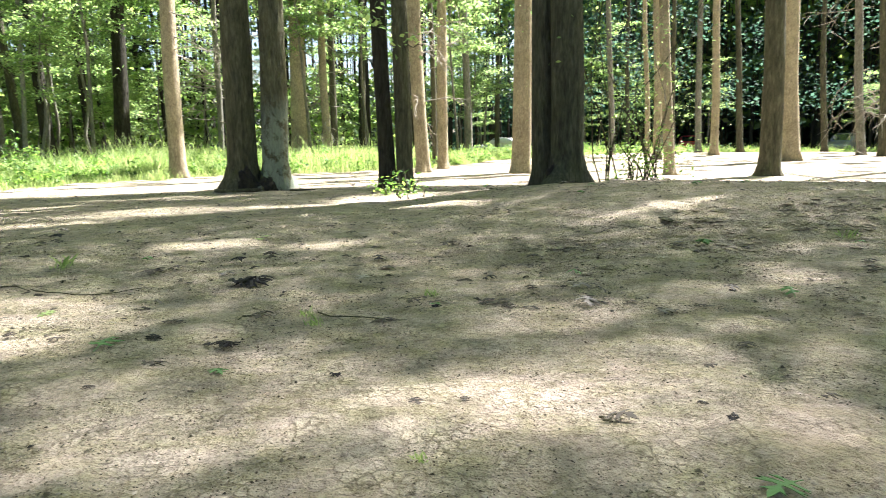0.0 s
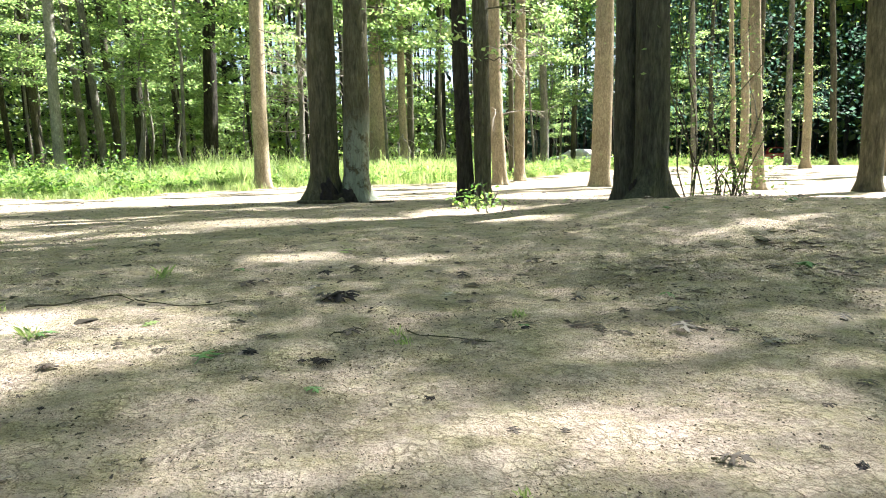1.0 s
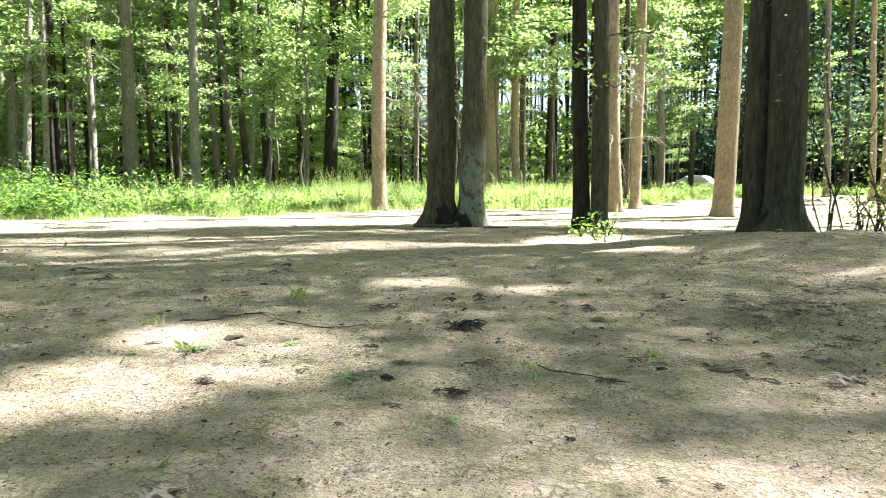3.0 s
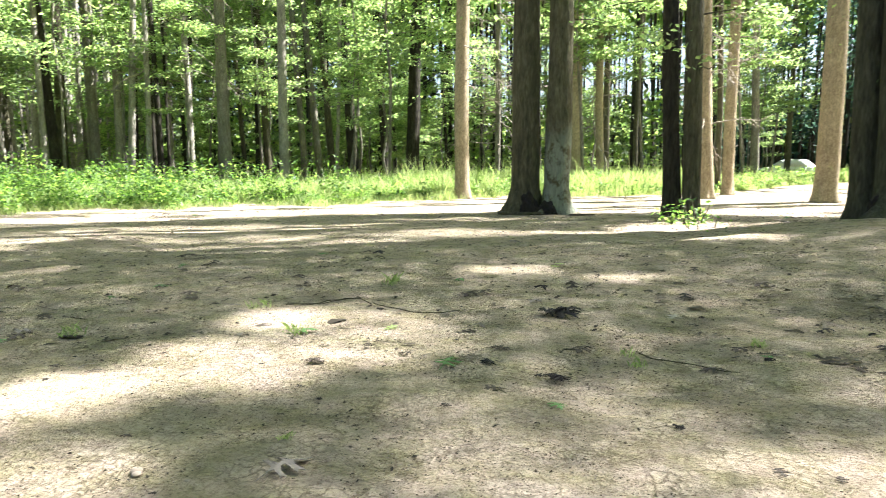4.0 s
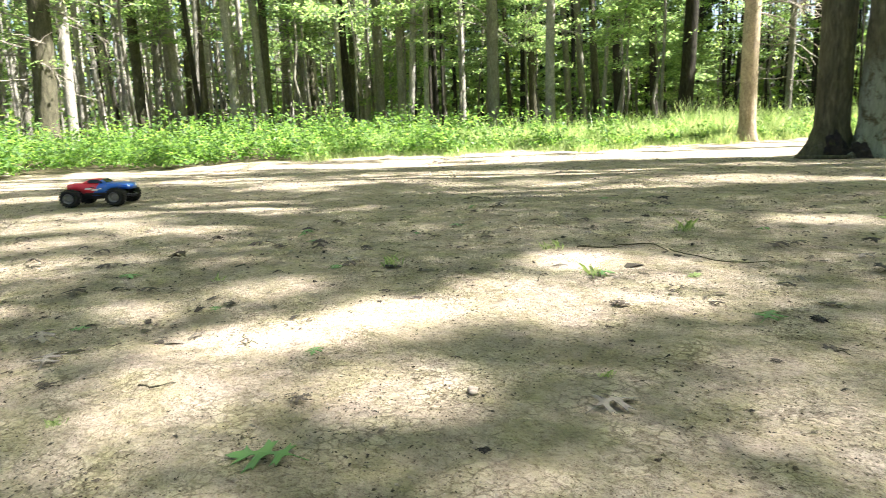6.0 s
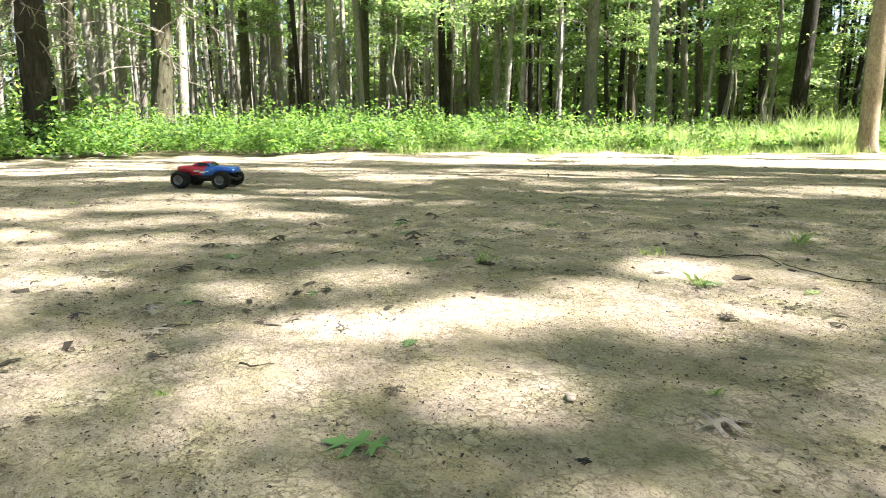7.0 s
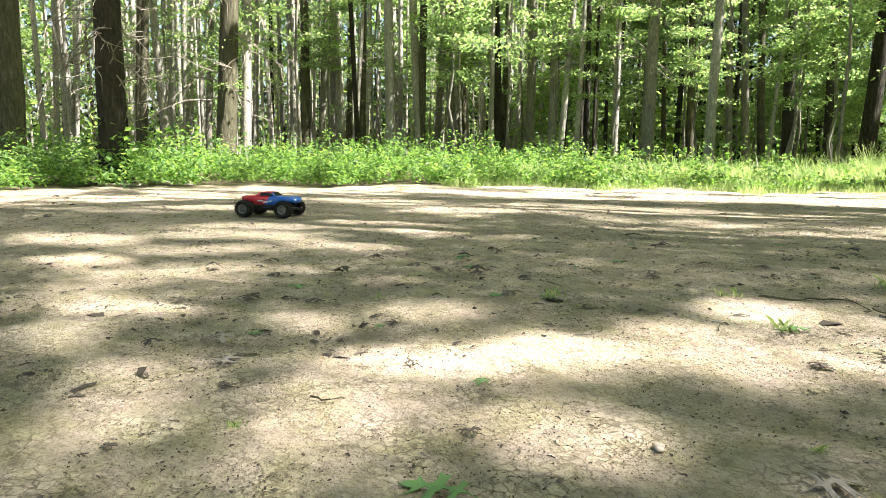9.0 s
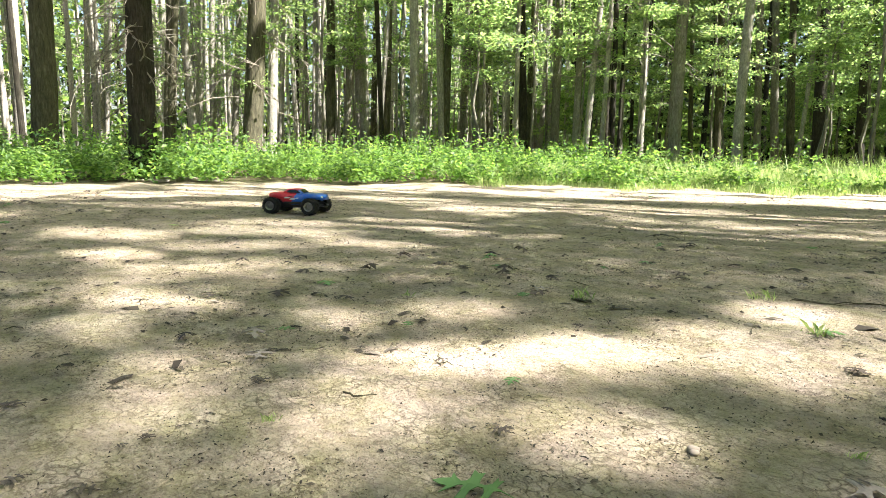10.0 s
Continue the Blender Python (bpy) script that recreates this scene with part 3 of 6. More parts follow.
tree(7.29, 20.76, 0.161, -0.041, 0.014, BARK_PALE)
tree(6.87, 18.78, 0.227, -0.026, 0.010, BARK_PALE)
tree(3.98, 10.26, 0.159, -0.062, 0.024, BARK_PALE)
tree(9.81, 25.16, 0.195, -0.029, 0.011, BARK_OAK)
tree(9.92, 21.86, 0.265, -0.027, 0.012, BARK_PALE)
tree(11.84, 27.56, 0.262, -0.030, 0.013, BARK_GREY)
tree(5.33, 9.85, 0.291, -0.020, 0.011, BARK_OAK)
tree(8.95, 15.61, 0.394, -0.045, 0.025, BARK_PALE)
snag_c = tree(13.55, 19.81, 0.242, -0.074, 0.050, BARK_GREY)
snag_f = tree(13.41, 18.68, 0.228, -0.051, 0.036, BARK_OAK)
tree(3.93, 31.76, 0.244, -0.002, 0.000, BARK_OAK)
tree(9.77, 30.47, 0.210, -0.023, 0.007, BARK_OAK)
tree(14.18, 28.69, 0.273, -0.062, 0.030, BARK_OAK)
tree(16.98, 27.12, 0.236, -0.060, 0.037, BARK_OAK)
snag_g = tree(-16.60, 5.12, 0.459, 0.020, 0.061, BARK_OAK)
tree(-18.33, 6.27, 0.260, 0.013, 0.035, BARK_ASH_SUN)
tree(-22.94, 8.21, 0.174, 0.018, 0.049, BARK_ASH_SUN)
tree(-25.09, 8.11, 0.166, 0.026, 0.075, BARK_ASH_SUN)
snag_h = tree(-22.44, 9.46, 0.177, 0.006, 0.013, BARK_ASH_SUN)
tree(-20.45, 9.00, 0.308, 0.005, 0.010, BARK_OAK)
tree(-20.26, 9.41, 0.219, 0.025, 0.051, BARK_GREY)
tree(-24.37, 7.09, 0.236, 0.017, 0.057, BARK_GREY)
tree(-20.00, 4.02, 0.227, 0.014, 0.064, BARK_OAK)
tree(-27.88, 5.43, 0.169, 0.015, 0.070, BARK_ASH_SUN)
tree(-27.67, 6.37, 0.150, 0.012, 0.051, BARK_ASH_SUN)
tree(-28.55, 6.96, 0.134, 0.016, 0.061, BARK_ASH_SUN)
tree(-27.41, 7.38, 0.153, 0.011, 0.040, BARK_ASH_SUN)
tree(-24.26, 2.76, 0.190, 0.000, 0.001, BARK_ASH_SUN)
tree(-28.19, 3.52, 0.162, 0.010, 0.071, BARK_ASH_SUN)
tree(-26.36, 10.44, 0.114, 0.016, 0.038, BARK_ASH_SUN)
tree(-24.44, 12.24, 0.135, 0.007, 0.013, BARK_ASH_SUN)
tree(-22.49, 11.64, 0.230, 0.010, 0.019, BARK_OAK)
tree(-20.65, 10.85, 0.173, 0.034, 0.062, BARK_ASH_SUN)
tree(-20.52, 11.08, 0.232, 0.011, 0.020, BARK_OAK)
tree(-23.79, 13.43, 0.114, -0.004, -0.008, BARK_ASH_SUN)
tree(-24.58, 14.05, 0.118, 0.011, 0.019, BARK_ASH_SUN)
tree(-23.95, 15.07, 0.119, 0.008, 0.012, BARK_ASH_SUN)
tree(-17.81, 11.66, 0.249, 0.008, 0.012, BARK_OAK)
tree(-19.98, 13.81, 0.245, 0.021, 0.030, BARK_GREY)
snag_i = tree(-18.04, 13.06, 0.187, -0.010, -0.014, BARK_GREY)
tree(-20.19, 15.19, 0.255, -0.010, -0.013, BARK_OAK)
tree(-22.17, 17.53, 0.119, -0.002, -0.002, BARK_ASH_SUN)
tree(-17.76, 15.01, 0.293, 0.014, 0.016, BARK_OAK)
tree(-15.70, 14.30, 0.267, -0.003, -0.003, BARK_GREY)
tree(-19.78, 18.71, 0.091, 0.001, 0.001, BARK_ASH_SUN)
snag_a = tree(-14.04, 13.85, 0.181, 0.047, 0.045, BARK_ASH_SUN)
snag_b = tree(-13.35, 13.81, 0.144, 0.015, 0.014, BARK_ASH_SUN)
snag_j = tree(-14.95, 16.41, 0.166, -0.004, -0.004, BARK_GREY)
snag_k = tree(-13.21, 15.26, 0.183, -0.005, -0.004, BARK_ASH_SUN)
tree(-11.90, 15.03, 0.329, 0.003, 0.002, BARK_GREY)
tree(-16.19, 21.80, 0.177, -0.040, -0.029, BARK_OAK)
tree(-13.22, 19.00, 0.242, -0.032, -0.022, BARK_OAK)
snag_l = tree(-10.62, 15.92, 0.259, 0.008, 0.005, BARK_ASH_SUN)
tree(-13.27, 21.33, 0.239, -0.042, -0.025, BARK_GREY)
tree(-12.78, 21.61, 0.256, -0.064, -0.037, BARK_GREY)
tree(-12.87, 22.71, 0.264, -0.053, -0.029, BARK_OAK)
tree(-9.90, 17.50, 0.109, 0.041, 0.022, BARK_ASH_SUN)
tree(-10.79, 20.42, 0.355, -0.042, -0.021, BARK_SHADED)
tree(-10.65, 22.70, 0.264, -0.033, -0.015, BARK_SHADED)
tree(-11.49, 25.60, 0.126, -0.060, -0.026, BARK_SHADED)
tree(-8.27, 19.36, 0.418, 0.043, 0.017, BARK_SHADED)
tree(-15.97, 0.78, 0.464, 0.002, 0.035, BARK_OAK)
tree(-20.07, 3.95, 0.236, 0.012, 0.055, BARK_OAK)
tree(-25.34, 2.60, 0.188, 0.004, 0.037, BARK_ASH_SUN)
tree(-26.48, 0.68, 0.168, 0.001, 0.041, BARK_ASH_SUN)
tree(-29.25, 3.61, 0.154, 0.007, 0.052, BARK_ASH_SUN)
for k, (ob, n, low, high, reach) in enumerate(((snag_a, 8, 2.5, 6, 1.3), (snag_b, 8, 2.5, 6, 1.4), (snag_j, 9, 2.5, 6.5, 1.5), (snag_k, 12, 2.8, 6.5, 1.6), (snag_l, 9, 2.6, 6, 1.5), (snag_i, 10, 2.0, 5.5, 1.6),
                                              (snag_c, 18, 1.2, 5.5, 2.4), (snag_f, 10, 1.0, 5.0, 2.2), (snag_d, 20, 0.8, 3.4, 0.8), (snag_e, 34, 1.2, 5.5, 1.7), (snag_g, 22, 1.8, 5.5, 1.7), (snag_h, 14, 2.0, 5.5, 1.5), (lit_a, 14, 1.2, 4.5, 1.2), (lit_b, 10, 1.0, 4.5, 1.0), (lit_c, 7, 0.8, 3.5, 0.8))):
    dead_twigs(ob, n, low, high, reach, 50 + k, thick=0.012 if ob in (snag_d, lit_c) else 0.019)


dead_twigs(pale_edge, 14, 1.9, 4.6, 1.3, 91, thick=0.010)


def leafy_spray(ob, h, az, length, leaves, seed):
    """A thin living twig with leaves that stands out from a trunk."""
    rnd, rng = random.Random(seed), np.random.default_rng(seed)
    a = radians(az)
    line = [Vector((math.cos(a) * length * u, math.sin(a) * length * u, h + 0.25 * length * u - 0.35 * length * u * u + rnd.uniform(-0.03, 0.03))) for u in (0, 0.25, 0.5, 0.75, 1)]
    twig = part("branch", tube(line, [0.012, 0.009, 0.007, 0.005, 0.003], 5, seed=seed), BARK_OAK, ob)
    u = rng.uniform(0.35, 1.05, leaves)
    c = np.stack([np.interp(u, (0, 0.25, 0.5, 0.75, 1), [p[i] for p in line]) for i in range(3)], 1) + rng.normal(0, 1, (leaves, 3)) * (0.16, 0.16, 0.09)
    part("leaves", leaf_mesh("leaves", c, 0.085, LEAF_UNDER, rng, 0.5, 0.6), None, twig)


for k, (ob, h, az, ln, m) in enumerate(((slim_a, 2.5, 200, 0.9, 70), (slim_a, 2.0, 250, 0.6, 40), (slim_b, 2.3, -20, 0.8, 60), (slim_b, 1.7, 300, 0.5, 30), (pair_b, 2.9, -30, 1.2, 80), (pair_b, 2.4, 20, 0.8, 50),
                                       (lit_b, 3.6, 250, 1.0, 240), (lit_b, 3.0, 200, 0.9, 180), (lit_b, 4.2, 290, 1.1, 260), (lit_b, 4.6, 220, 1.2, 260), (lit_a, 4.0, 330, 1.2, 90), (lit_c, 3.0, 230, 0.9, 70), (lit_c, 3.4, 300, 0.9, 70), (slim_b, 2.9, 190, 1.0, 80), (pair_a, 2.6, 160, 0.6, 40))):
    leafy_spray(ob, h, az, ln, m, 300 + k)
# bare twigs and thin leafy boughs on the trees of the bright side of the wood
for k, (ob, x, y, _, _) in enumerate(list(TREES)):
    if x < -17 and y < 13.5 and ob not in (snag_h, snag_i):
        dead_twigs(ob, 6, 1.6, 6.0, 1.6, 400 + k, thick=0.013)
        for j in range(3):
            leafy_spray(ob, 1.8 + 1.3 * j + 0.1 * (k % 7), 40 + 97 * k + 120 * j, 1.5, 110, 500 + 3 * k + j)
# trees past the view's sides and behind, which carry the leaf roof
for x, y in ((8.5, 2.5), (12.5, 7.5), (6.5, -4.5), (14, 0.5), (0.5, -8.5), (-7.5, -7), (11, -8), (-14, -6), (17, 12), (13, 14.5), (19, 4), (-17, -1.5), (-3, -15), (20, -6)):
    tree(x, y, 0.38, 0.01, 0.0, BARK_OAK, limbs=5)


# ---- leaf roof ----
def waves(x, y, k):
    """Uneven smooth patches between -1 and 1."""
    return np.sin(k * x + 1.3 * np.sin(k * 0.73 * y + 0.4)) * np.sin(k * 1.17 * y + 0.9 * np.sin(k * 0.85 * x))


def roof_light(gx, gy):
    """The share of sunlight the unseen leaves are shaped to pass to a ground patch."""
    r = np.hypot(gx, gy)
    e = edge_radius(gx, gy)
    az = np.degrees(np.arctan2(-gx, gy))
    wob = waves(gx, gy, 2.1)
    # the trodden dirt lies in broken shade
    dark = 0.945 - 0.04 * waves(gx, gy, 1.3) - 0.035 * waves(gx, gy, 4.4)
    for x, y, rx, ry, a, light in FLECKS:
        px, py = (gx - x) * math.cos(a) + (gy - y) * math.sin(a), -(gx - x) * math.sin(a) + (gy - y) * math.cos(a)
        q = np.sqrt((px / rx) ** 2 + (py / ry) ** 2) + 0.12 * np.sin(4 * px / rx + 3 * x) * np.sin(3 * py / ry + y)
        dark = dark * (1 - min(1, light * 1.2) * np.clip((1.3 - q) / 0.45, 0, 1))
    t = 1 - dark
    u = gx * 0.6 - gy * 0.8
    streak = np.sin(u * 3.1 + np.sin(u * 1.3) * 2) + 0.8 * np.sin(gx * 1.1 + gy * 1.7 + 2 * np.sin(u * 2))
    # its far rim lies in the sun
    rim = np.maximum(e - 8.5, 0.5)
    t = np.where((r >= 6.2) & (r < e - rim) & (streak > 0.9), np.maximum(t, 0.5), t)
    t = np.where(r > e - rim, np.where(np.where(az > 42, wob + 0.5 * (streak > 0.4), wob) > 0.72, 0.3, 0.97), t)
    # the wood: sunlit leaves in front, deep shade behind
    depth = r - e - np.where((az > 0) & (az < 30), 7, 4)
    share = np.interp(depth, (0, 6, 11, 15, 20, 30), (0.95, 0.8, 0.42, 0.35, 0.6, 0.3))
    share = np.where((az > 16) & (az < 52), share * 0.85, share)
    share = np.where(az > 52, np.where(az > 66, 0.97, np.interp(depth, (20, 28), (0.93, 0.3))), np.where(az < -6, np.interp(depth, (0, 8, 14), (0.75, 0.5, 0.42)), share))
    spots = 0.7 * waves(gx, gy, 0.9) + 0.5 * waves(gx + 3, gy - 5, 2.3)
    t = np.where(depth > 0, np.where(spots > (0.5 - share) * 1.3, 0.98, 0.02), t)
    for x, y in ((-12.29, 1.92), (-15.97, 0.80)):
        h = np.clip((x - gx) / SUN_DIR.x * SUN_DIR.z, 0.8, 7)
        t = np.where(np.hypot(gx - x + h * SUN_DIR.x / SUN_DIR.z, gy - y + h * SUN_DIR.y / SUN_DIR.z) < 0.8, 0.02, t)
    return np.where(np.hypot(gx - 8, gy - 57) < 6, 1.0, t)


def sun_leaves(centres, area, rng):
    """Leaves that turn their faces towards the sun, each of the given area."""
    n = len(centres)
    p = SUN_DIR.cross(Vector((0, 0, 1))).normalized()
    q = SUN_DIR.cross(p)
    a = rng.uniform(0, 6.28, n)
    lift = rng.normal(0, 0.25, (n, 2))
    d = np.array(SUN_DIR)[None]
    ax = np.cos(a)[:, None] * np.array(p)[None] + np.sin(a)[:, None] * np.array(q)[None]
    side = -np.sin(a)[:, None] * np.array(p)[None] + np.cos(a)[:, None] * np.array(q)[None]
    ax, side = ax + d * lift[:, :1], side + d * lift[:, 1:]
    s = np.sqrt(area / 0.4)[:, None]
    return np.stack([centres - ax * s * 0.5, centres + side * s * 0.4 + d * s * 0.06, centres + ax * s * 0.5, centres - side * s * 0.4 + d * s * 0.06], 1)


def build_roof():
    rng = np.random.default_rng(21)
    kx, ky = SUN_DIR.x / SUN_DIR.z, SUN_DIR.y / SUN_DIR.z
    x0, x1, y0, y1, step = -13, 9, -4, 15, 0.085
    quads = []
    # three unseen layers of fine leaves over the near ground, sized by roof_light
    for layer in range(3):
        gx, gy = [g.ravel() for g in np.meshgrid(np.arange(x0, x1, step), np.arange(y0, y1, step))]
        gx, gy = gx + rng.uniform(-0.5, 0.5, gx.size) * step, gy + rng.uniform(-0.5, 0.5, gx.size) * step
        cover = 1 - np.cbrt(np.clip(roof_light(gx, gy), 0.004, 1))
        ok = cover > 0.02
        gx, gy, cover = gx[ok], gy[ok], cover[ok]
        h = rng.uniform(12, 20.5, len(gx))
        quads.append(sun_leaves(np.stack([gx + kx * h, gy + ky * h, h], 1), cover * step * step * SUN_DIR.z * 1.25, rng))
    # coarse leaves elsewhere
    n = 44000
    gx, gy, h = rng.uniform(-62, 45, n), rng.uniform(-26, 64, n), rng.uniform(12, 20.5, n)
    c = (np.stack([gx + kx * h, gy + ky * h, h], 1)[:, None, :] + rng.normal(0, 0.9, (n, 5, 3)) * (1, 1, 0.5)).reshape(-1, 3)
    lx, ly = c[:, 0] - kx * c[:, 2], c[:, 1] - ky * c[:, 2]
    keep = rng.uniform(0, 1, len(c)) < -np.log(roof_light(lx, ly)) / 3.6
    keep &= ~((lx > x0) & (lx < x1) & (ly > y0) & (ly < y1))
    c = c[keep]
    quads.append(sun_leaves(c, np.full(len(c), 0.17) * rng.uniform(0.6, 1.5, len(c)), rng))
    quads = np.concatenate(quads)
    mid = quads.mean(1)[:, :2]
    tx = np.array([(t[1], t[2]) for t in TREES])
    near = np.concatenate([np.argmin(((mid[s:s + 20000, None] - tx[None]) ** 2).sum(-1), 1) for s in range(0, len(mid), 20000)])
    for k, (ob, x, y, height, _) in enumerate(TREES):
        v = quads[near == k] - np.array(ob.matrix_world.translation)
        if len(v):
            part("crown", mesh_arrays("crown", v.reshape(-1, 3), np.arange(len(v) * 4).reshape(-1, 4), LEAF_CANOPY), None, ob)


build_roof()


# ---- understory ----
def sapling(seed, height, leaves, spread, size):
    """A young tree: a thin stem, side twigs and flat sprays of leaves."""
    rnd, rng = random.Random(seed), np.random.default_rng(seed)
    ob = thing("sapling", 0, 0, -50, "young leafy understory tree with a thin stem", "tree", "young trees under the wood")
    line = [(0, 0, -0.05)]
    for j in range(1, 8):
        line.append((line[-1][0] + rnd.uniform(-0.12, 0.12), line[-1][1] + rnd.uniform(-0.12, 0.12), height * j / 7))
    part("stem", tube(line, [0.045 * (1 - j / 8.5) for j in range(8)], 6, seed=seed), BARK_GREY, ob, smooth=True)
    twigs = bmesh.new()
    cloud = []
    n = int(height * 3.4)
    for i in range(n):
        h = height * rnd.uniform(0.3, 1.0)
        f = h / height
        a, ln = rnd.uniform(0, 6.28), spread * rnd.uniform(0.5, 1.0) * (1.1 - 0.6 * f)
        x, y = [np.interp(h, [p[2] for p in line], [p[q] for p in line]) for q in (0, 1)]
        droop = rnd.uniform(-0.25, 0.25)
        p0, p1 = Vector((x, y, h)), Vector((x + math.cos(a) * ln, y + math.sin(a) * ln, h + droop * ln))
        tw = tube([p0, (p0 + p1) / 2 + Vector((0, 0, 0.05)), p1], [0.012, 0.008, 0.003], 4, seed=i)
        tmp = bpy.data.meshes.new("tmp")
        tw.to_mesh(tmp), tw.free()
        twigs.from_mesh(tmp)
        bpy.data.meshes.remove(tmp)
        m = leaves // n
        u = rng.uniform(0.25, 1.1, m)[:, None]
        pts = np.array(p0)[None] * (1 - u) + np.array(p1)[None] * u
        cloud.append(pts + rng.normal(0, 1, (m, 3)) * (0.26, 0.26, 0.05))
    tagged(part("branchwork", twigs, BARK_GREY, ob), kind="stuff")
    part("crown", leaf_mesh("crown", np.concatenate(cloud), size, LEAF_UNDER, rng, 0.45, 0.55), None, ob)
    return ob


def plant_saplings():
    kinds = [sapling(1, 7.5, 4200, 1.9, 0.108), sapling(2, 5.0, 2800, 1.5, 0.095), sapling(3, 9.5, 5000, 2.2, 0.115), sapling(4, 3.2, 1900, 1.1, 0.085), sapling(5, 8.5, 4500, 2.0, 0.11)]
    rnd = random.Random(5)
    spots = []
    while len(spots) < 88:
        az, k = radians(rnd.uniform(-52, 112)), rnd.choice((0, 0, 1, 2, 2, 3, 4, 4))
        r = float(edge_radius(-math.sin(az), math.cos(az))) + rnd.uniform(6.0, 28)
        if az > radians(58) and rnd.random() < 0.8 or radians(-4) < az < radians(22) and rnd.random() < 0.65:
            continue
        if az < radians(-5):
            if rnd.random() < 0.65:
                continue
            r = min(r, 42) if az < radians(-11) else r
        x, y = -r * math.sin(az), r * math.cos(az)
        if any(math.hypot(x - p, y - q) < 1.0 for p, q in spots) or any(math.hypot(x - t[1], y - t[2]) < 0.7 for t in TREES):
            continue
        spots.append((x, y))
        s = rnd.uniform(0.8, 1.2)
        m = pose(x, y, gz(x, y), 0, 0, rnd.uniform(0, 360)) @ Matrix.Diagonal((s, s, s, 1))
        if len(spots) <= len(kinds):
            kinds[len(spots) - 1].matrix_world = m
        else:
            copy_thing(kinds[k], m).scale = (s, s, s)


plant_saplings()
# leafy young trees that catch the sun behind the first row
lit = sapling(8, 9.0, 6000, 1.7, 0.105)
lit.matrix_world = pose(-2.6, 17.0, gz(-2.6, 17.0))
for x, y, s, a in ((-1.2, 18.5, 0.9, 70), (-6.0, 17.5, 1.0, 140), (1.4, 21, 1.05, 20), (-9.2, 17.2, 0.95, 250), (-14.5, 14.0, 1.0, 310), (-17, 12.2, 1.0, 45), (-19.5, 9.5, 0.95, 160), (-15.2, 15.8, 1.05, 280), (-21.5, 12.5, 1.1, 100), (-26, 9, 1.1, 300)):
    copy_thing(lit, pose(x, y, gz(x, y), 0, 0, a)).scale = (s, s, s)


low = sapling(9, 3.0, 2600, 1.5, 0.10)
low.matrix_world = pose(-9.0, 21.5, gz(-9.0, 21.5))
glade = random.Random(17)
for _ in range(22):
    az, r = radians(glade.uniform(6, 50)), glade.uniform(24, 42)
    x, y, s = -r * math.sin(az), r * math.cos(az), glade.uniform(0.8, 1.4)
    copy_thing(low, pose(x, y, gz(x, y), 0, 0, glade.uniform(0, 360))).scale = (s, s, s)


def near_car(x, y, z):
    """Leaves that would keep the sun from the open parking place."""
    k = z / SUN_DIR.z
    return np.hypot(x - k * SUN_DIR.x - 8, y - k * SUN_DIR.y - 57) < 6


